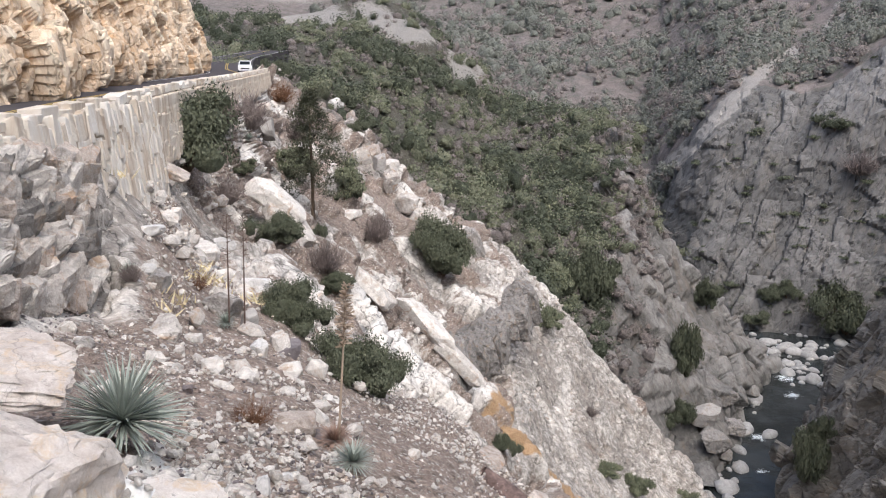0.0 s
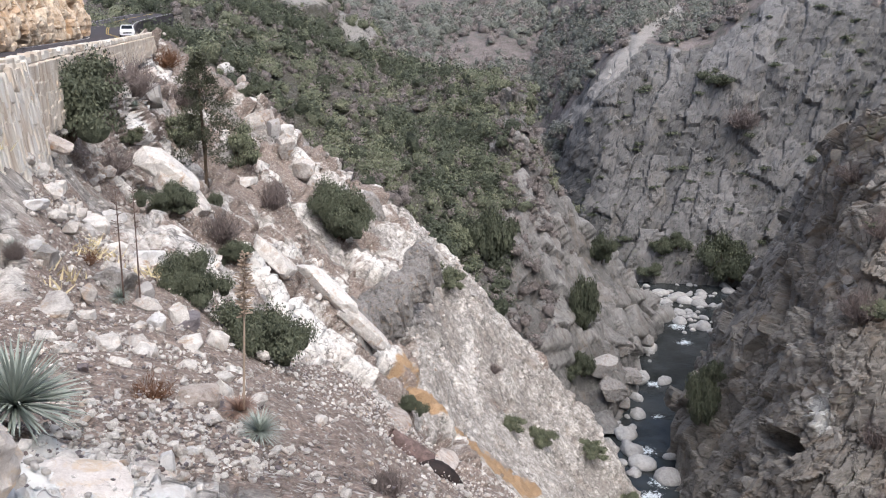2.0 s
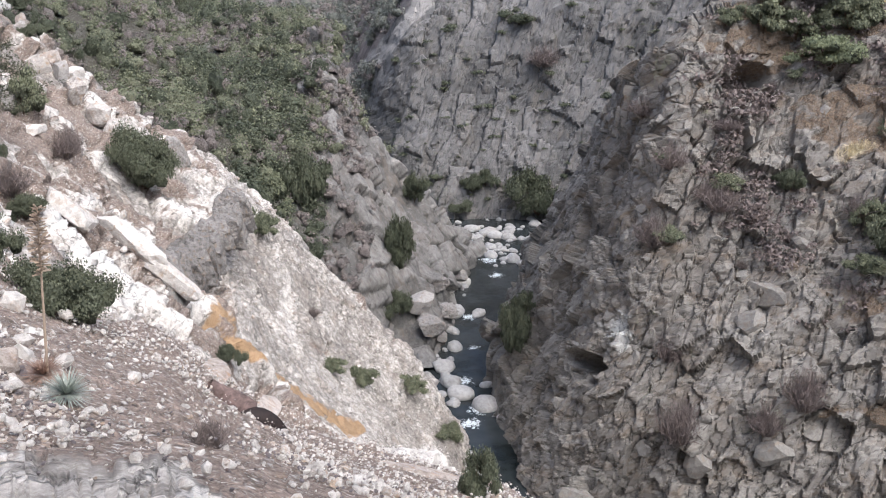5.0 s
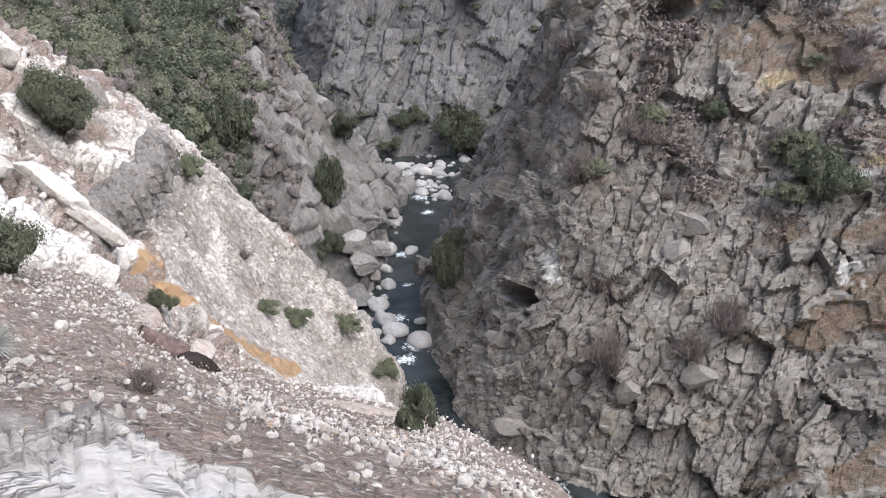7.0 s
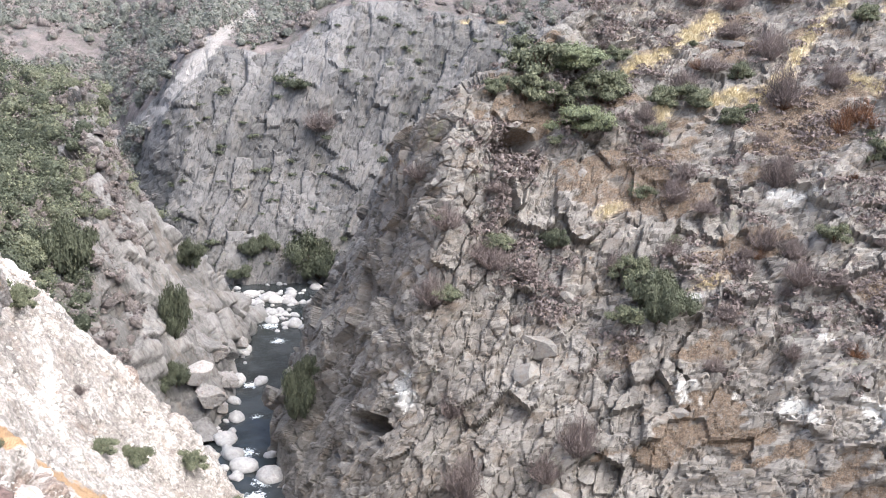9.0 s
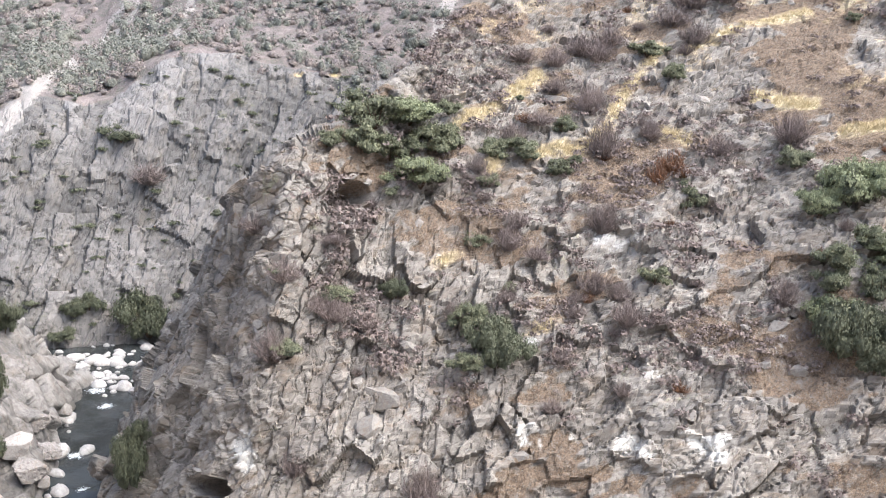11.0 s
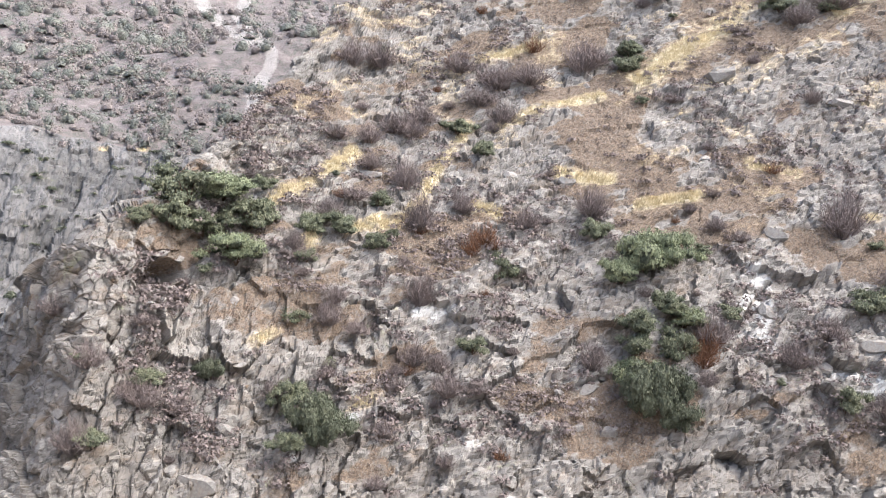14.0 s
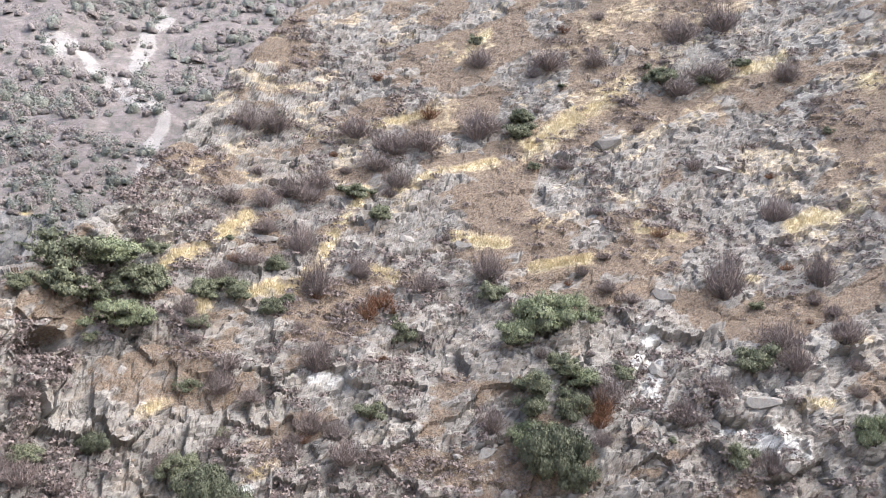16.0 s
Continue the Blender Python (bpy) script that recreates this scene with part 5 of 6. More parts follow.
BLOCKS = """
66.5 -15.3 7.1 6.8; 64.3 -15.1 4.2 4.2; 65.1 -12.9 5.8 4.3; 65.8 -11.9 3.6 2.9; 63.2 -13.1 2.9 2.9; 66.3 -17.9 4.9 2.4; 62.0 -3.8 3.6 3.2; 63.5 6.1 4.2 5.4; 71.1 2.1 5.4 4.5;
56.1 -19.7 3.3 6.0; 57.8 -20.4 2.7 4.0; 60.4 -18.9 4.8 3.4; 62.4 -19.4 4.1 2.7; 50.0 -0.1 9.2 3.8; 48.2 -0.7 4.1 2.1; 45.3 -17.9 3.3 4.0; 57.9 -9.3 6.6 2.2; 57.0 -10.9 4.3 1.9;
60.3 -8.2 6.7 3.0; 50.0 -15.7 4.1 2.0; 57.4 -16.4 3.4 2.1; 62.9 0.3 5.1 4.2; 59.1 0.4 5.1 4.2; 67.8 -5.5 2.4 2.4; 29.6 -9.6 4.0 7.2; 30.9 -10.1 3.6 6.5; 32.6 -9.5 4.1 2.8;
37.0 -14.4 4.0 4.0; 41.8 -16.3 5.4 5.4; 40.2 -19.5 8.5 9.2; 39.0 -17.3 4.0 4.7; 36.4 -16.3 4.0 6.0; 32.1 -15.1 4.0 4.0; 28.1 -16.7 3.0 4.5; 35.7 -7.3 4.2 2.8; 42.1 -8.5 3.6 2.9;
33.8 -5.3 3.5 2.8; 75.6 -2.4 6.9 6.0; 75.2 -7.0 6.4 7.2; 74.6 -9.3 5.4 3.1; 77.6 -6.6 4.9 4.9; 71.7 7.0 15.0 9.0; 77.1 8.0 11.6 8.4; 70.9 2.5 5.4 3.6; 78.3 5.4 9.0 5.0;
81.6 -8.2 9.9 4.9; 78.7 -9.9 5.5 4.8; 75.8 -12.4 6.9 5.3; 85.7 -8.7 6.7 5.0; 83.4 -11.8 8.1 5.6; 86.0 14.4 9.0 7.7; 43.9 -27.3 7.0 3.8; 48.3 -27.6 7.7 3.9; 49.5 -22.6 5.2 2.6;
51.6 -25.2 5.2 3.9; 41.9 -28.7 7.7 7.7; 39.5 -21.4 7.8 9.8; 38.4 -18.9 4.6 4.0; 30.4 -21.9 4.6 4.0; 32.2 -24.6 3.9 5.9; 27.5 -28.0 6.3 7.6; 28.6 -33.1 8.1 6.7; 33.4 -30.0 5.8 7.8;
37.0 -30.5 5.8 8.4; 31.2 -8.8 4.3 8.7; 32.6 -9.5 3.5 2.8; 30.1 -9.5 3.0 7.6
"""
for k, item in enumerate(BLOCKS.replace("\n", " ").split(";")):
    b, el, w, h = (float(x) for x in item.split())
    wall_block(b, el, w, h, k)
for b, el, w, h in ((37.4, -5.5, 6.0, 2.2), (38.6, -5.9, 3.5, 2.0), (36.4, -6.3, 2.2, 3.0), (28.3, -23.8, 4.0, 1.6), (42.4, -12.3, 4.5, 1.6)):
    wall_block(b, el, w, h, 3)
rng = np.random.default_rng(77)
for k in range(190):
    b, el = rng.uniform(31, 90), rng.uniform(-26, 8)
    if el > -9 + (b - 31) * 0.3:
        continue
    w = rng.uniform(0.9, 2.8)
    wall_block(b, el, w, w * rng.uniform(0.35, 0.8), k + 100)

# loose stones of the scree, too many to count
names = [x[0] for x in LAND]
bank_p, bank_n = LAND[names.index("rocky_slope")][1:]
bb, be = bearing(bank_p)
bd = np.hypot(bank_p[:, 0], bank_p[:, 1])


def scatter(name, chance, n, smallest, largest, shapes, material, rng, label, category, tall=0.7, power=3.0):
    pick = rng.choice(len(chance), n, p=chance / chance.sum())
    s = smallest + (largest - smallest) * rng.random((n, 1)) ** power
    places = bank_p[pick] + rng.normal(size=(n, 3)) * (0.15, 0.15, 0)
    ob = many(name, shapes, places, spins(n, rng, 0.4), s * (1, 1, tall) * rng.uniform(0.6, 1.3, (n, 3)), material, rng)
    return tagged(ob, label, category, kind="stuff")


near = (bd > 3.5) & (bd < 34) & (bb > -32) & (bb < 36) & ((bb > -19) | (be < -14.5))
clump = ramp01(fbm(bank_p, 2.5, 3, 93), -0.3, 0.3) + 0.08
scatter("scree", near * clump * ramp01(bb, -26, -16) * bd**1.0, 20000, 0.012, 0.095, COARSE, pale_stone, np.random.default_rng(1), "loose pale gravel and stones of the scree", "scree", power=3.0)
scatter("gravel", near * clump * bd**0.6, 5500, 0.012, 0.045, COARSE, dark_stone, np.random.default_rng(2), "small brown and purple stones of the scree", "gravel", power=2.0)
mid = (bd > 30) & (bd < 114) & (bb > -20) & (bb < 9) & (be > -24)
scatter("rubble", mid * ramp01(fbm(bank_p, 7, 3, 94), -0.1, 0.3) * bd, 1500, 0.10, 0.5, COARSE, pale_stone, np.random.default_rng(3), "heaps of broken pale granite rubble", "rubble", power=2.5)

scatter("white_rubble", (bd > 14) * (bd < 36) * (bb > -19) * (bb < -6) * clump * bd, 420, 0.05, 0.40, COARSE, pale_stone, np.random.default_rng(4), "scattered pale broken rocks", "rubble", power=2.5)

# ---------------------------------------------------------------- shrubs and trees
PLANTS = """
fine -16.0 -6.1 5.6 3.9; bare -13.8 -8.3 2.2 1.6; fine -10.4 -11.1 2.3 1.6; fine -8.2 -11.3 1.4 1.7; bare -7.5 -12.8 2.2 1.8; fine -7.0 -14.6 1.9 1.4;
fine -9.7 -16.5 1.7 1.5; fine -5.8 -20.3 2.5 1.9; fine 0.0 -13.1 7.1 6.5; olive 7.0 -16.7 2.8 2.2; olive 8.4 -15.6 5.3 3.5; oak 9.7 -14.7 8.8 10.6;
olive 7.1 -16.3 3.2 2.6; olive 7.2 -14.3 6.1 4.4; bare -4.4 -10.8 3.2 2.7; bare -17.1 -2.6 1.2 0.9; bare -13.9 -3.2 4.6 2.3; bare -12.2 -3.6 3.4 2.9;
dry -10.1 -2.2 4.7 2.7; dry -15.8 -13.6 1.0 0.5; olive -17.3 -2.9 1.1 0.9; bare -4.2 -10.5 2.8 2.2; olive -12.7 -6.7 1.5 1.1; bare -19.8 -13.0 0.5 0.5;
oak 4.3 -24.3 1.5 1.4; olive 11.2 -25.5 3.1 1.8; olive 13.2 -26.3 3.3 2.6; olive 19.8 -29.7 3.0 2.2; oak 21.6 -33.4 1.0 1.5; oak 16.0 -18.9 5.8 11.0;
oak 16.0 -21.8 4.2 4.6; oak 17.0 -14.7 4.4 6.6; oak 23.8 -24.3 5.2 8.9; oak 24.5 -21.9 3.3 4.1; oak 25.2 -15.4 12.0 11.8; oak 20.7 -14.0 5.7 5.1;
oak 21.7 -13.7 4.3 4.8; oak 20.0 -15.4 5.6 3.4; olive 16.7 -26.9 3.6 2.1; olive 19.4 -29.6 3.7 2.2; bare 10.0 -21.8 1.9 1.3; olive 39.1 -2.2 8.3 5.3;
bright 41.2 -1.7 7.9 4.3; olive 42.9 -3.5 6.9 4.6; olive 38.1 -3.8 5.9 4.4; bright 42.0 -5.6 6.7 4.5; olive 36.0 -3.4 3.6 2.5; olive 39.9 -4.1 5.3 3.8;
olive 43.5 -1.1 3.2 2.4; bright 68.1 -4.8 8.0 7.0; bright 69.6 -4.0 5.5 5.0; bright 66.6 -5.6 5.0 4.2; olive 67.8 -8.6 4.5 3.4; bright 70.7 -8.2 5.4 3.5;
olive 69.6 -7.2 3.9 3.1; olive 68.1 -10.1 4.5 3.7; olive 70.7 -10.1 4.5 4.5; oak 68.7 -13.7 7.2 8.0; oak 69.9 -12.9 5.1 5.9; oak 70.4 -14.6 4.4 4.4;
bright 67.5 -12.0 5.1 4.4; dry 72.0 -9.5 5.4 4.6; oak 47.5 -16.9 5.4 6.0; olive 45.6 -14.6 4.1 3.4; bare 44.7 -14.1 4.1 3.1; oak 40.7 -13.0 2.7 2.7;
bare 36.7 -14.5 4.0 3.4; bare 31.6 -9.0 4.3 2.8; bare 33.4 -12.0 4.1 3.4; bare 25.3 -6.1 8.8 5.9; oak 23.6 -3.7 7.5 4.5; bare 48.7 7.1 4.8 4.8;
bare 50.5 7.0 5.9 4.9; bare 55.4 7.2 5.9 3.9; dry 60.1 8.5 5.0 4.0; bare 57.9 6.1 7.6 4.8; bare 60.0 6.5 6.8 4.3; bare 57.0 5.0 6.5 3.7;
bare 58.5 4.0 5.5 4.6; bare 51.5 3.2 5.4 3.6; bare 52.6 2.9 5.3 3.6; bare 50.1 2.4 4.4 3.5; bare 53.2 3.7 5.5 3.6; bare 48.0 2.6 5.2 2.6;
olive 55.6 3.1 5.4 2.7; bare 63.2 7.6 6.9 5.9; olive 65.5 7.6 6.0 3.0; olive 66.0 8.6 4.1 2.6; bare 52.5 -0.3 4.2 5.0; bare 53.6 -3.1 4.7 6.3;
bare 56.2 -1.8 3.2 3.2; bare 64.4 -1.5 5.0 5.0; olive 64.9 -2.9 4.0 3.2; bare 60.5 -2.6 4.0 3.2; bare 49.3 -1.2 4.9 2.4; bare 47.6 -2.4 4.7 3.2;
olive 48.8 -3.4 4.7 3.1; olive 46.6 -3.6 3.9 3.1; olive 46.5 -5.4 3.0 2.2; bare 45.5 -4.7 3.0 3.0; bare 53.8 -7.8 4.4 5.1; bare 53.7 -11.7 4.2 3.5;
bare 55.2 -12.0 3.5 2.8; bare 55.9 -13.5 4.2 3.5; olive 58.7 -5.9 3.8 3.8; dry 57.1 -4.6 3.9 4.6; dry 57.8 -3.8 4.7 3.9; bare 67.5 12.0 7.7 4.4;
bare 70.4 12.1 5.6 3.3; olive 74.6 11.0 5.5 3.3; bare 75.6 10.6 6.7 4.4; bare 77.6 11.3 9.1 4.5; bare 79.3 -1.8 7.1 7.1; bare 81.6 3.2 5.9 4.9;
bare 81.9 11.3 5.8 4.7; bare 77.4 -9.4 4.7 3.9; bare 79.0 -7.9 4.9 4.0; olive 80.2 -11.8 4.7 3.9; bare 82.4 -11.8 4.8 4.0; bare 83.4 -5.8 5.1 4.3;
olive 80.8 -6.0 5.9 4.2; bright 87.8 -9.6 5.1 5.1; bare 82.4 -4.5 6.9 4.3; bare 64.1 7.9 6.0 4.0; olive 65.9 8.3 4.0 3.0; dry 71.9 -10.3 4.5 3.8;
bare 72.5 -8.8 4.6 4.6; bare 65.2 -11.1 4.4 3.7; bare 75.5 13.7 7.1 5.9; bare 78.1 14.3 7.3 6.1; bare 63.2 12.0 5.5 4.4; bare 84.4 -0.7 5.6 5.6;
bare 86.0 -3.9 5.4 4.5; bare 34.4 -23.9 3.3 3.9; bare 36.1 -13.8 4.0 2.7; bare 32.8 -16.8 4.6 4.0; bare 43.3 -25.4 4.5 5.1; bare 35.7 -28.7 4.5 5.8;
bare 41.3 -27.4 3.8 3.8; oak 40.4 -12.8 2.8 2.8; oak 47.7 -16.2 5.4 5.4; olive 33.9 -16.7 3.3 2.0; bare 47.8 -9.3 4.3 3.6
"""
for item in PLANTS.replace("\n", " ").split(";"):
    kind, b, el, w, h = item.split()
    plant(kind, float(b), float(el), float(w), float(h), "bare shrubs on the canyon wall" if kind == "bare" and float(b) > 28 else "")
plant("dry", -12.7, -22.2, 0.62, 0.5)
plant("bare", 2.6, -29.4, 0.5, 0.4)
rng = np.random.default_rng(31)
for k in range(150):
    b, el = rng.uniform(33, 90), rng.uniform(-20, 15)
    if el > 1 + (b - 41) * 1.1 or el < -28 + (b - 31) * 0.35:
        continue
    w = rng.uniform(1.4, 3.8)
    plant(rng.choice(("bare", "bare", "bare", "olive", "dry")), b, el, w, w * rng.uniform(0.5, 0.8), "bare shrubs on the canyon wall")


def clumps(name, sheet, chance, n, wide, leaves, leaf, material, rng, label, category, flat=0.6):
    """A cover of many leafy tufts on a sheet of land."""
    p, nn = LAND[names.index(sheet)][1:]
    pick = rng.choice(len(p), n, p=chance / chance.sum())
    base = [foliage(rng, crown_lobes(rng, 5, 0.5, 0.5, 0.35), leaves, leaf, flat, -0.1, 0.3) for _ in range(6)]
    out = []
    for i in pick:
        w = wide[0] + (wide[1] - wide[0]) * rng.random() ** 1.5
        a = rng.uniform(0, 6.3)
        m = np.array(((math.cos(a), -math.sin(a), 0), (math.sin(a), math.cos(a), 0), (0, 0, rng.uniform(0.7, 1.15)))) * w
        out.append(base[rng.integers(6)] @ m.T + p[i] - (0, 0, w * 0.12))
    return tagged(soup(name, np.concatenate(out), material), label, category, kind="stuff")


FINE = [dome_shape(k + 300, 2) for k in range(12)]
ROUGH = [dome_shape(k + 320, 1) for k in range(12)]


def mounds(name, sheet, chance, n, wide, shapes, material, leafy, leaves, leaf, rng, label, category, tall=1.0, grow=None):
    """A cover of many rounded shrubs on a sheet of land, each a lumpy core under loose sprays of leaves."""
    p = LAND[names.index(sheet)][1]
    pick = rng.choice(len(p), n, p=chance / chance.sum())
    w = wide[0] + (wide[1] - wide[0]) * rng.random(n) ** 1.6
    if grow is not None:
        w = w * grow[pick]
    sizes = w[:, None] * rng.uniform(0.6, 1.4, (n, 3)) * (1, 1, tall)
    places = p[pick] + rng.normal(size=(n, 3)) * (0.6, 0.6, 0) + np.stack((0 * w, 0 * w, w * 0.2), 1)
    ob = tagged(many(name, shapes, places, spins(n, rng, 0.25), sizes * 0.78, material, rng, True), label, category, kind="stuff")
    d = rng.normal(size=(n, leaves, 3))
    d /= np.linalg.norm(d, axis=2, keepdims=True)
    d[..., 2] = np.where(d[..., 2] < -0.2, -d[..., 2], d[..., 2])
    pos = (places[:, None] + d * sizes[:, None] * rng.uniform(0.6, 1.2, (n, leaves, 1))).reshape(-1, 3)
    nor = d.reshape(-1, 3) + rng.normal(size=(n * leaves, 3)) * 0.4
    t = np.cross(nor, rng.normal(size=nor.shape))
    t /= np.linalg.norm(t, axis=1, keepdims=True)
    s = np.cross(nor, t)
    s /= np.linalg.norm(s, axis=1, keepdims=True)
    a = leaf * rng.uniform(0.6, 1.4, (n * leaves, 1)) * np.repeat((w / w.mean()) ** 0.5, leaves)[:, None]
    spray = soup("leaves", np.stack((pos - t * a, pos + t * a * 0.6 - s * a * 0.8, pos + t * a * 0.7 + s * a * 0.8), 1), leafy, ob)
    tagged(spray, kind="stuff")
    return ob


p = LAND[names.index("wooded_ridge")][1]
b, e = bearing(p)
d = np.linalg.norm(p, axis=1)
bald = 1 - ramp01(patches(p, [(-9.5, 3.1, 5.0, 1.2, -8)]), 0.25, 0.5) - 0.75 * ramp01(patches(p, [(-3.0, 2.2, 4.0, 1.1, -25), (1.5, -0.6, 2.4, 0.9, -40), (4.5, -6.0, 1.5, 0.8, -40)]), 0.25, 0.5)
bald = np.clip(bald, 0, 1)
green = bald * (1 - 0.9 * ramp01(b + fbm(p, 18, 3, 6) * 3, 9.5, 13)) * (0.25 + ramp01(fbm(p, 16, 3, 95), -0.25, 0.25)) * (d < 262)
green = green * (1 - ramp01(b, 7, 10) * (1 - ramp01(e + fbm(p, 10, 3, 98) * 3, -13, -9)))
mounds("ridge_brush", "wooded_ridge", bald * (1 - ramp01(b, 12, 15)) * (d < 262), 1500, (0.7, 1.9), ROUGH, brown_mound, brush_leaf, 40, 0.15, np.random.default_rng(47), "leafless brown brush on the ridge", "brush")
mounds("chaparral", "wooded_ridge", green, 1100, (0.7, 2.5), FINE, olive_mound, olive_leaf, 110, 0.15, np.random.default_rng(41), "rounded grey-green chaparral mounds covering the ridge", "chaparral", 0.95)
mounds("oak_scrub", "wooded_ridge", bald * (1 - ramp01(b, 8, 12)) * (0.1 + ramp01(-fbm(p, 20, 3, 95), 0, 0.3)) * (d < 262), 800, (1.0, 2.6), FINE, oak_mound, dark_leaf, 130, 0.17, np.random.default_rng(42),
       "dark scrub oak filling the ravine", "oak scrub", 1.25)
p = LAND[names.index("far_mountain")][1]
b, e = bearing(p)
d = np.linalg.norm(p, axis=1)
r2 = np.hypot(p[:, 0], p[:, 1])
open_ground = (1 - ramp01(np.maximum(strips(p, [(24.5, 5.2), (20.8, 0.5), (12.8, -7.4)], 0.4), strips(p, [(44, 14), (43, 10.5), (44, 7), (43, 3.7)], 0.3)), 0.3, 0.5))
lying = open_ground * (d < 1150) * (e < 18) * (b > -8) * (b < 56) * (e < 9 + 9 * ramp01(b, 22, 34)) * ramp01(r2, 243, 256) * (0.3 + ramp01(fbm(p, 30, 3, 96), -0.2, 0.2)) * AREA["far_mountain"] / np.maximum(d, 200)**1.4
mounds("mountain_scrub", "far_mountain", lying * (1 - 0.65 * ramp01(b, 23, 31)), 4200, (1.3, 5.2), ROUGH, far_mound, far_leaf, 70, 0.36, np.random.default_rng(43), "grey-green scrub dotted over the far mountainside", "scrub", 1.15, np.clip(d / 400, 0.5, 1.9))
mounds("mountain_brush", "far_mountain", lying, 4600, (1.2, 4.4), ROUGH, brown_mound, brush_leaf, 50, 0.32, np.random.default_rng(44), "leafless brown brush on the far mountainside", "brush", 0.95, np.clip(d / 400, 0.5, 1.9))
clumps("cliff_brush", "far_mountain", (r2 > 212) * (r2 < 252) * (b > 15) * (b < 42) * 1.0, 170, (0.7, 2.4), 50, 0.12, oak_leaf, np.random.default_rng(45), "small dark shrubs in the cracks of the far cliff", "shrubs")
p = LAND[names.index("canyon_wall")][1]
b, e = bearing(p)
p2, n2 = LAND[names.index("canyon_wall")][1:]
clumps("low_brush", "canyon_wall", ((e > -22) & (e < 18) & (b < 92)) * ramp01(b, 33, 40) * ramp01(fbm(p, 9, 4, 73) + 0.1 * ramp01(e, -9, -2), 0.0, 0.3), 4200, (0.5, 1.9), 12, 0.13, bare_twig,
       np.random.default_rng(46), "low grey-brown brush on the canyon wall", "brush", 0.7)

# ---------------------------------------------------------------- pine
rng = np.random.default_rng(61)
q, n = spot(-8.4, -9.6)
pine = new("pine_tree")
pine.location = q - Vector((0, 0, 0.4))
tagged(pine, "thin dark grey pine standing in the gully", "tree")
H = 10.6
tube("trunk", [(0, 0, 0), (0.05, 0, H * 0.3), (-0.05, 0.05, H * 0.65), (0, 0, H)], (0.2, 0.16, 0.1, 0.02), bark, pine)
limbs, needles = [], []
for k in range(78):
    z = H * (0.2 + 0.78 * (k / 78) ** 0.9)
    reach = (H - z) * 0.6 * rng.uniform(0.3, 1.1) + 0.3
    a = k * 2.4 + rng.normal() * 0.4
    out = np.array((math.cos(a), math.sin(a), 0))
    tip = out * reach + (0, 0, z + reach * rng.uniform(-0.25, 0.25))
    foot = np.array((0, 0, z))
    side = np.array((-out[1], out[0], 0)) * 0.03
    limbs.append((foot - side, foot + side, tip + side * 0.3, tip - side * 0.3))
    for _ in range(130):
        u = rng.uniform(0.2, 1.05)
        c = foot + (tip - foot) * u + rng.normal(size=3) * 0.16
        d = out * 0.5 + rng.normal(size=3) * 0.8 + (0, 0, 0.3)
        d *= 0.22 / np.linalg.norm(d)
        w = np.cross(d, rng.normal(size=3))
        w *= 0.028 / np.linalg.norm(w)
        needles.append((c - w, c + w, c + d + w * 0.5, c + d - w * 0.5))
soup("limb_framework", np.array(limbs), bark, pine)
soup("crown", np.array(needles), pine_leaf, pine)
for kind, b, el, w, h in (("olive", -6.4, -8.4, 3.6, 4.2), ("olive", -9.6, -7.0, 4.0, 3.0), ("bare", -9.0, -4.6, 4.0, 3.0), ("oak", -5.6, -4.6, 3.0, 2.4)):
    plant(kind, b, el, w, h)


# ---------------------------------------------------------------- yuccas
def yucca(b, el, wide, material, label, blades=260, lean=0.25, seed=1):
    rng = np.random.default_rng(seed)
    q, n = spot(b, el)
    root = new("yucca")
    root.matrix_world = Matrix.Translation(q + n * wide * 0.16) @ Vector((0, 0, 1)).rotation_difference(n.lerp(Vector((0, 0, 1)), 1 - lean)).to_matrix().to_4x4()
    tagged(root, label, "yucca")
    faces = []
    for k in range(blades):
        up = 1 - 1.25 * (k + 0.5) / blades
        a = k * 2.39996
        h = math.sqrt(max(0.0, 1 - up * up))
        d = np.array((math.cos(a) * h, math.sin(a) * h, up)) + rng.normal(size=3) * 0.06
        length = wide * 0.52 * rng.uniform(0.85, 1.1)
        s = np.cross(d, (0, 0, 1.0) if abs(up) < 0.95 else (1.0, 0, 0))
        s /= np.linalg.norm(s)
        w = wide * 0.014
        mid = d * length * 0.55
        tip = d * length - np.array((0, 0, length * 0.07))
        faces.append((d * 0.03 - s * w, d * 0.03 + s * w, mid + s * w * 0.9, mid - s * w * 0.9))
        faces.append((mid - s * w * 0.9, mid + s * w * 0.9, tip + s * w * 0.08, tip - s * w * 0.08))
    soup("leaf_rosette", np.array(faces), material, root)
    return root


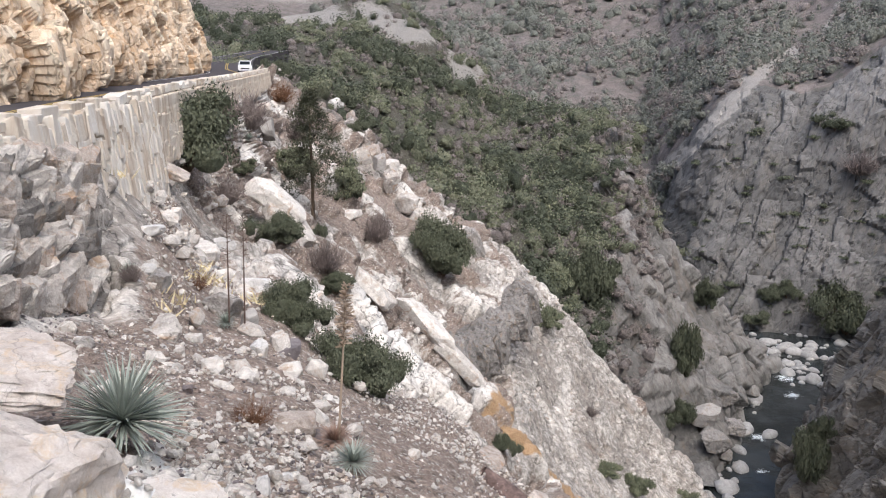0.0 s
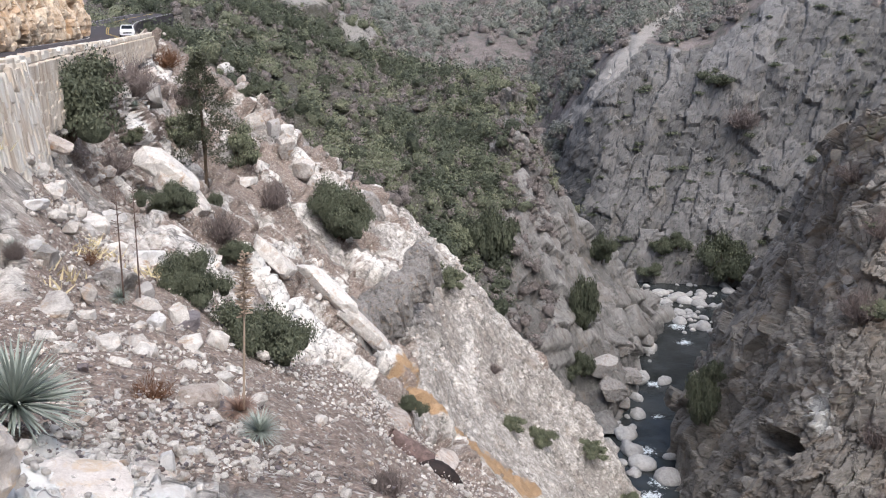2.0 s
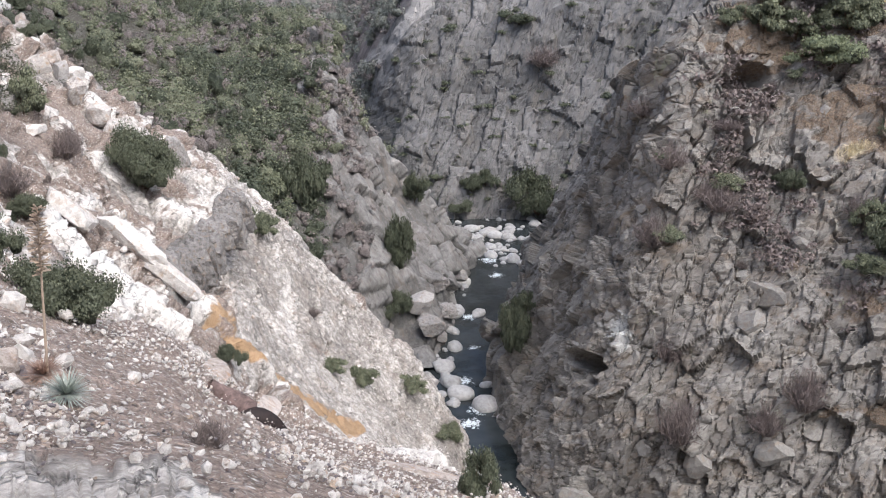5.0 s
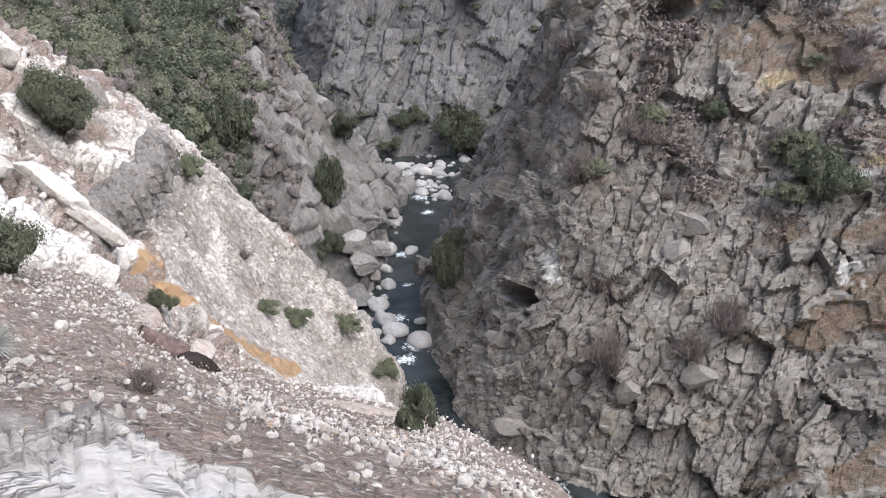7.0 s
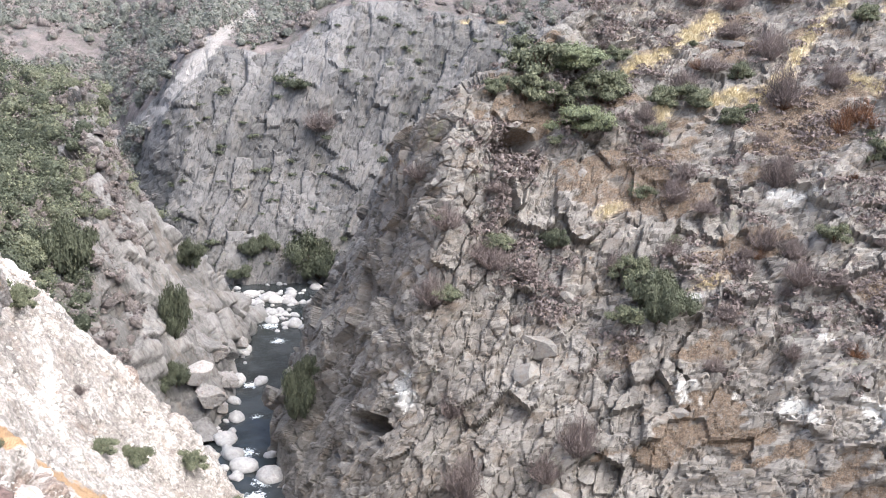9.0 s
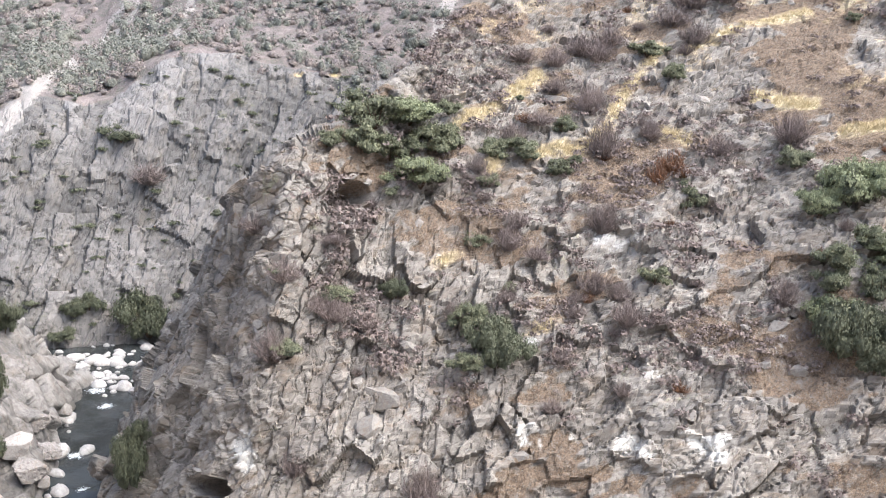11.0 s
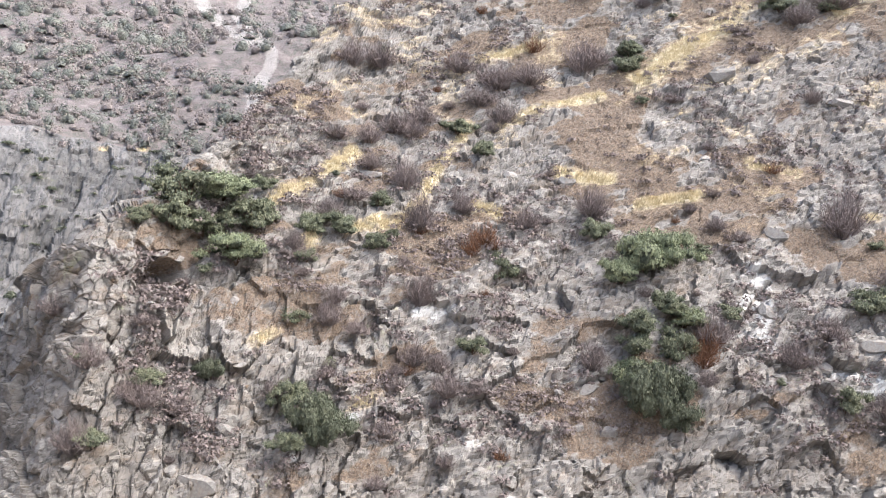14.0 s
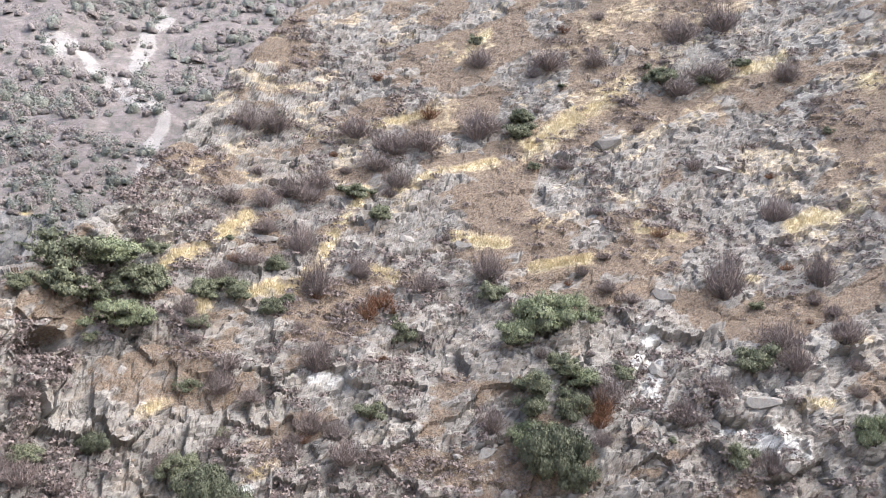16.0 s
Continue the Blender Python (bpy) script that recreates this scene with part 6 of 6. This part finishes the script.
# the large rosette, leaf by leaf
q, n = spot(-21.8, -22.8)
rosette = new("yucca")
rosette.matrix_world = Matrix.Translation(q + n * 0.24) @ Vector((0, 0, 1)).rotation_difference(n.lerp(Vector((0, 0, 1)), 0.7)).to_matrix().to_4x4()
tagged(rosette, "large spiky blue-green yucca rosette beside a boulder", "yucca")
blades = []
for k in range(4):
    me = bpy.data.meshes.new("leaf")
    v, f = [], []
    for i, (t, w) in enumerate(((0.03, 0.016), (0.3, 0.02), (0.65, 0.014), (1.0, 0.001))):
        droop = -0.05 * t * t * (k + 1) * 0.6
        v += [(t * 0.68, -w, droop + w * 0.5), (t * 0.68, 0, droop), (t * 0.68, w, droop + w * 0.5)]
        if i:
            c = 3 * (i - 1)
            f += [(c, c + 1, c + 4, c + 3), (c + 1, c + 2, c + 5, c + 4)]
    me.from_pydata(v, [], f)
    me.materials.append(yucca_leaf)
    blades.append(me)
rng = np.random.default_rng(12)
for k in range(290):
    up = 1 - 1.22 * (k + 0.5) / 290
    ob = new("leaf", blades[k % 4])
    ob.parent = rosette
    ob.matrix_basis = pose(0, 0, 0, rng.normal() * 12, -math.degrees(math.asin(max(-1, min(1, up)))) + rng.normal() * 4, math.degrees(k * 2.39996) + rng.normal() * 4) @ Matrix.Diagonal((*([rng.uniform(0.85, 1.08)] * 3), 1))
old = yucca(-7.6, -24.3, 0.62, dead_leaf, "withered pinkish yucca rosette with a tall dry flower stalk", 220, 0.2, 2)
yucca(-6.4, -25.7, 0.66, yucca_leaf, "small blue-green yucca rosette on the scree", 220, 0.3, 3)
young = yucca(-14.4, -16.4, 0.62, yucca_leaf, "small blue-green yucca rosette with dark flower stalks", 160, 0.2, 4)
yucca(-20.0, -12.7, 0.55, yucca_leaf, "small blue-green yucca rosette among white rocks", 140, 0.2, 5)
yucca(-21.6, -3.9, 0.9, yucca_leaf, "pale yucca rosette growing under the wall", 140, 0.1, 6)
yucca(-12.4, -4.8, 1.2, yucca_leaf, "pale yucca rosette on the upper slope", 120, 0.1, 7)

stalk_bark = leaf_material("dry_stalk", (0.27, 0.21, 0.16), (0.46, 0.37, 0.29), 0.9)
dark_stalk = leaf_material("dark_stalk", (0.09, 0.06, 0.05), (0.17, 0.12, 0.1), 0.9)


def stalk(root, foot, tall, lean, material, plume, seed):
    rng = np.random.default_rng(seed)
    base = root.matrix_world.translation
    inv = root.matrix_world.inverted()
    world = [base + Vector((foot[0] + lean[0] * t, foot[1] + lean[1] * t, tall * t - 0.1)) for t in (0, 0.35, 0.7, 1)]
    tube("flower_stalk", [inv @ w for w in world], (0.022, 0.019, 0.014, 0.006), material, root, 6, "dry upright flower stalk")
    faces = []
    for k in range(plume):
        t = rng.uniform(0.62, 1.0)
        c = world[0].lerp(world[-1], t)
        a = rng.uniform(0, 6.3)
        d = Vector((math.cos(a), math.sin(a), rng.uniform(-0.1, 0.7))).normalized() * rng.uniform(0.05, 0.15) * (1.25 - abs(t - 0.78) * 2.2)
        s = d.cross(Vector(rng.normal(size=3))).normalized() * 0.011
        faces.append([tuple(inv @ x) for x in (c - s * 0.4, c + s * 0.4, c + d + s, c + d - s)])
    if faces:
        tagged(soup("seed_head", np.array(faces), material, root, "feathery dry seed head"), kind="stuff")


stalk(old, (0.05, 0.0), 2.45, (0.16, 0.1), stalk_bark, 300, 8)
stalk(young, (0.1, 0.0), 2.75, (0.06, 0.0), dark_stalk, 50, 9)
stalk(young, (0.45, 0.1), 2.75, (0.05, 0.1), dark_stalk, 40, 10)

# ---------------------------------------------------------------- broken pipe in the slope
rust_metal = Nodes("rusted_metal")
rust_metal = rust_metal.done(rust_metal.ramp(rust_metal.noise(6, 8, 0.7, 0.5), [(0.35, (0.014, 0.012, 0.012)), (0.62, (0.035, 0.024, 0.022)), (0.85, (0.14, 0.08, 0.06))]), 0.7, rust_metal.noise(14), 0.5, 0.02)
q, n = spot(5.2, -28.0)
right = Vector((math.cos(radians(5.2)), -math.sin(radians(5.2)), 0))
brown_rust = Nodes("brown_rust")
brown_rust = brown_rust.done(brown_rust.ramp(brown_rust.noise(5, 8, 0.7, 0.5), [(0.35, (0.07, 0.05, 0.045)), (0.6, (0.19, 0.135, 0.125)), (0.8, (0.33, 0.24, 0.21))]), 0.85, brown_rust.noise(14), 0.5, 0.02)
pipe = tagged(new("drain_pipe"), "broken rusty drain pipe with a black mouth in the slope", "pipe")


def pipe_part(name, line, material, label, toward):
    shape = spline(np.array(line), [5] * (len(line) - 1))
    path = [q + right * w[0] + Vector((0, toward, w[1])) for w in shape]
    return tube(name, [tuple(x) for x in path], [w[2] * (1 + 0.05 * (k % 2)) for k, w in enumerate(shape)], material, pipe, 14, label)


pipe_part("casing", [(-1.0, 1.2, 0.14), (-0.6, 0.72, 0.3), (-0.2, 0.36, 0.36), (0.15, 0.16, 0.28)], brown_rust, "flaking brown rusted casing", -0.1)
# Closed black tube; its colour also stands in for shade inside the mouth.
pipe_part("liner", [(-0.55, 0.12, 0.14), (-0.2, 0.08, 0.32), (0.25, 0.06, 0.34), (0.62, -0.14, 0.27), (0.9, -0.5, 0.19), (1.0, -0.75, 0.1)], rust_metal, "black sagging liner", -0.4)
# pale bedrock that breaks through the scree
for b, el, size, turn, s in ((3.2, -25.4, (0.5, 2.0, 0.3), -20, 6), (6.4, -27.8, (0.5, 2.0, 0.3), -25, 0), (18, -32.2, (1.2, 0.5, 0.3), 0, 3)):
    q, n = spot(b, el)
    lie = Vector((0, 0, 1)).rotation_difference(n).to_euler()
    big_rock(tuple(q - n * size[2] * 0.4), size, s, white_stone if s in (2, 7) else tan_stone, (math.degrees(lie.x), math.degrees(lie.y), math.degrees(lie.z) + turn), "pale cracked bedrock breaking through the scree")

# ---------------------------------------------------------------- grass
def tufts(name, p, chance, n, tall, rng, material, label, blades=7):
    pick = rng.choice(len(p), n, p=chance / chance.sum())
    faces = []
    for i in pick:
        c = p[i]
        for _ in range(blades):
            foot = c + rng.normal(size=3) * (0.22, 0.22, 0.03)
            tip = foot + rng.normal(size=3) * (0.2, 0.2, 0) + (0, 0, tall * rng.uniform(0.6, 1.2))
            s = np.cross(tip - foot, rng.normal(size=3))
            s *= 0.035 / np.linalg.norm(s)
            faces.append((foot - s, foot + s, tip))
    return tagged(soup(name, np.array(faces), material), label, "grass", kind="stuff")


p = LAND[names.index("canyon_wall")][1]
b, e = bearing(p)
tufts("dry_grass", p, np.clip(grass_mask - 0.42, 0, 1) ** 1.5, 6500, 0.55, np.random.default_rng(51), straw, "dry yellow grass on the ledges of the canyon wall")
tufts("slope_grass", bank_p, patches(bank_p, [(-15.8, -13.4, 1.4, 0.7, -20), (-12, -15.2, 1.0, 0.5, 0), (-17, -15, 1.2, 0.5, 0), (-20, -6, 1.5, 1.0, 0)]), 160, 0.3, np.random.default_rng(52), straw,
      "dry orange grass between white rocks")

# ---------------------------------------------------------------- white car
paint = Nodes("white_car_paint").done((0.75, 0.76, 0.78), 0.25)
dark_glass = Nodes("car_glass").done((0.015, 0.017, 0.02), 0.06)
rubber = Nodes("tyre_rubber").done((0.02, 0.02, 0.02), 0.85)
alloy = Nodes("alloy").done((0.45, 0.45, 0.46), 0.35, Metallic=0.8)
lens = Nodes("lamp_lens").done((0.7, 0.72, 0.75), 0.1)


def prism(name, profile, half, material, parent, taper=1.0, bevel=0.04, label=""):
    """A side profile (x, z), drawn out to both sides; taper narrows its upper corners."""
    bm = bmesh.new()
    zs = [z for x, z in profile]
    lo, hi = min(zs), max(zs)
    rows = []
    for s in (-1, 1):
        rows.append([bm.verts.new((x, s * half * (1 + (taper - 1) * (z - lo) / (hi - lo)), z)) for x, z in profile])
    n = len(profile)
    bm.faces.new(rows[0])
    bm.faces.new(rows[1][::-1])
    for k in range(n):
        bm.faces.new((rows[0][k], rows[1][k], rows[1][(k + 1) % n], rows[0][(k + 1) % n]))
    bmesh.ops.recalc_face_normals(bm, faces=bm.faces)
    bmesh.ops.bevel(bm, geom=bm.edges[:], offset=bevel, segments=2, affect="EDGES")
    return part(name, bm, material, parent, label)


def disc(name, x, y, z, r, wide, material, parent):
    bm = bmesh.new()
    bmesh.ops.create_cone(bm, cap_ends=True, segments=20, radius1=r, radius2=r, depth=wide, matrix=pose(x, y, z, 90, 0, 0))
    bmesh.ops.bevel(bm, geom=[e for e in bm.edges if e.calc_face_angle(0) > 0.8], offset=0.02, segments=2, affect="EDGES")
    return part(name, bm, material, parent)


car = new("car")
tagged(car, "white compact car on the mountain road", "car")
prism("body", [(-2.1, 0.3), (-2.15, 0.75), (-1.9, 0.95), (0.75, 0.98), (1.75, 0.85), (2.1, 0.6), (2.1, 0.3)], 0.87, paint, car, 0.96, 0.06)
prism("cabin", [(-1.95, 0.92), (-1.6, 1.42), (-0.2, 1.47), (0.25, 1.4), (0.95, 0.95)], 0.82, paint, car, 0.8, 0.05)
prism("windscreen", [(0.30, 1.34), (0.34, 1.37), (0.97, 0.99), (0.92, 0.97)], 0.66, dark_glass, car, 0.9, 0.004)
for s in (-1, 1):
    w = prism("side_window", [(-1.4, 1.02), (-1.2, 1.34), (0.05, 1.36), (0.55, 1.02)], 0.02, dark_glass, car, 1.0, 0.004)
    w.matrix_basis = Matrix.Translation((0, s * 0.745, 0)) @ pose(0, 0, 0, s * 17, 0, 0) @ Matrix.Translation((0, s * 0.33, -0.02))
    h = prism("headlight", [(1.82, 0.62), (1.84, 0.76), (2.05, 0.7), (2.11, 0.62)], 0.17, lens, car, 1.0, 0.02)
    h.location = (0.02, s * 0.62, 0)
    for x in (-1.3, 1.3):
        t = disc("wheel", x, s * 0.8, 0.32, 0.32, 0.2, rubber, car)
        disc("rim", x, s * 0.86, 0.32, 0.2, 0.12, alloy, t)
prism("grille", [(2.06, 0.42), (2.06, 0.56), (2.13, 0.56), (2.13, 0.42)], 0.5, rubber, car, 1.0, 0.01)
prism("bumper", [(2.02, 0.22), (2.02, 0.38), (2.16, 0.38), (2.16, 0.22)], 0.8, paint, car, 1.0, 0.03)
near_road = EDGE[np.argmin(np.abs(EDGE[:, 1] - 117))]
car.matrix_world = pose(near_road[0] - 3.0, 117, near_road[2] + 0.0, 0, 0, -78)
post = tube("road_marker", [(-33.0, 123, -1.5), (-33.0, 123, -0.4)], (0.05, 0.05), white_paint, None, 8)
tagged(post, "white roadside marker post", "marker")

# ---------------------------------------------------------------- stones of the retaining wall
rng = np.random.default_rng(71)
stone_meshes = []
for k in range(8):
    bm = bmesh.new()
    bmesh.ops.create_cube(bm, size=1)
    for v in bm.verts:
        v.co += Vector(rng.normal(size=3)) * 0.05
    bmesh.ops.bevel(bm, geom=bm.edges[:], offset=0.05, segments=1, affect="EDGES")
    me = bpy.data.meshes.new("wall_stone")
    bm.to_mesh(me)
    bm.free()
    me.materials.append(wall_stone)
    stone_meshes.append(me)
seg = np.linalg.norm(np.diff(EDGE[:, :2], axis=0), axis=1)
arc = np.concatenate(([0], np.cumsum(seg)))


def on_edge(s):
    x, y = np.interp(s, arc, EDGE[:, 0]), np.interp(s, arc, EDGE[:, 1])
    x2, y2 = np.interp(s + 0.2, arc, EDGE[:, 0]), np.interp(s + 0.2, arc, EDGE[:, 1])
    return x, y, math.degrees(math.atan2(y2 - y, x2 - x))


def wall_piece(s, z, w, h, out, deep, lean=0.0):
    x, y, turn = on_edge(s)
    r = radians(turn)
    ob = new("wall_stone", stone_meshes[rng.integers(8)])
    ob.parent = wall
    ob.matrix_world = pose(x + math.sin(r) * out, y - math.cos(r) * out, z, lean + rng.normal() * 1.2, rng.normal() * 1.4, turn + rng.normal() * 1.2) @ Matrix.Diagonal((w, deep, h, 1))


start, stop = np.interp(12.5, EDGE[:, 1], arc), np.interp(33.5, EDGE[:, 1], arc)
z = -1.5
course = 0
while z > -5.2:
    h = rng.uniform(0.4, 0.8)
    s = start + rng.uniform(0, 0.4)
    while s < stop:
        w = rng.uniform(0.2, 0.46)
        foot = np.interp(on_edge(s)[1], [6, 16, 20, 30, 38], [-5.2, -5.2, -4.9, -4.6, -3.6])
        if z - h / 2 > foot - 0.5:
            wall_piece(s + w / 2, z - h / 2 + rng.normal() * 0.15, w * 1.06, h * 1.2, 0.1 + 0.12 * (-1.0 - z + h / 2) + rng.normal() * 0.012, 0.34, -6.8)
        s += w
    z -= h
    course += 1
s = start - 4
stop = np.interp(112, EDGE[:, 1], arc)
while s < stop:
    w = rng.uniform(0.8, 1.5)
    tall = 0.32 if course % 2 else 0.2
    wall_piece(s + w / 2, -1.34 + tall / 2 - 0.04, w * 0.97, tall, -0.1, 0.5)
    s += w
    course += 1

# the rest of the wall's stonework, seen from far off
quadset = []
for me in stone_meshes:
    tri = []
    for f in me.polygons:
        vs = list(f.vertices)
        for k in range(1, len(vs) - 1):
            tri.append((vs[0], vs[k], vs[k + 1]))
    quadset.append((np.array([v.co[:] for v in me.vertices]), np.array(tri)))
pl, tu, si = [], [], []
s = np.interp(33.5, EDGE[:, 1], arc)
while s < stop:
    x, y, turn = on_edge(s)
    r = radians(turn)
    foot = np.interp(y, [30, 38, 60, 113], [-4.6, -3.6, -3.1, -2.6])
    z = -1.45
    while z > foot:
        h = rng.uniform(0.4, 0.7)
        pl.append((x + math.sin(r) * (0.14 + 0.1 * (-1 - z)), y - math.cos(r) * (0.14 + 0.1 * (-1 - z)), z - h / 2))
        tu.append(np.array(Euler((rng.normal() * 0.05, rng.normal() * 0.05, r)).to_matrix()))
        si.append((rng.uniform(0.5, 0.8), 0.34, h))
        z -= h
    s += 0.6
rest = many("stonework", quadset, np.array(pl), np.array(tu), np.array(si), wall_stone, rng)
rest.parent = wall
tagged(rest, "rough stone facing", kind="stuff")
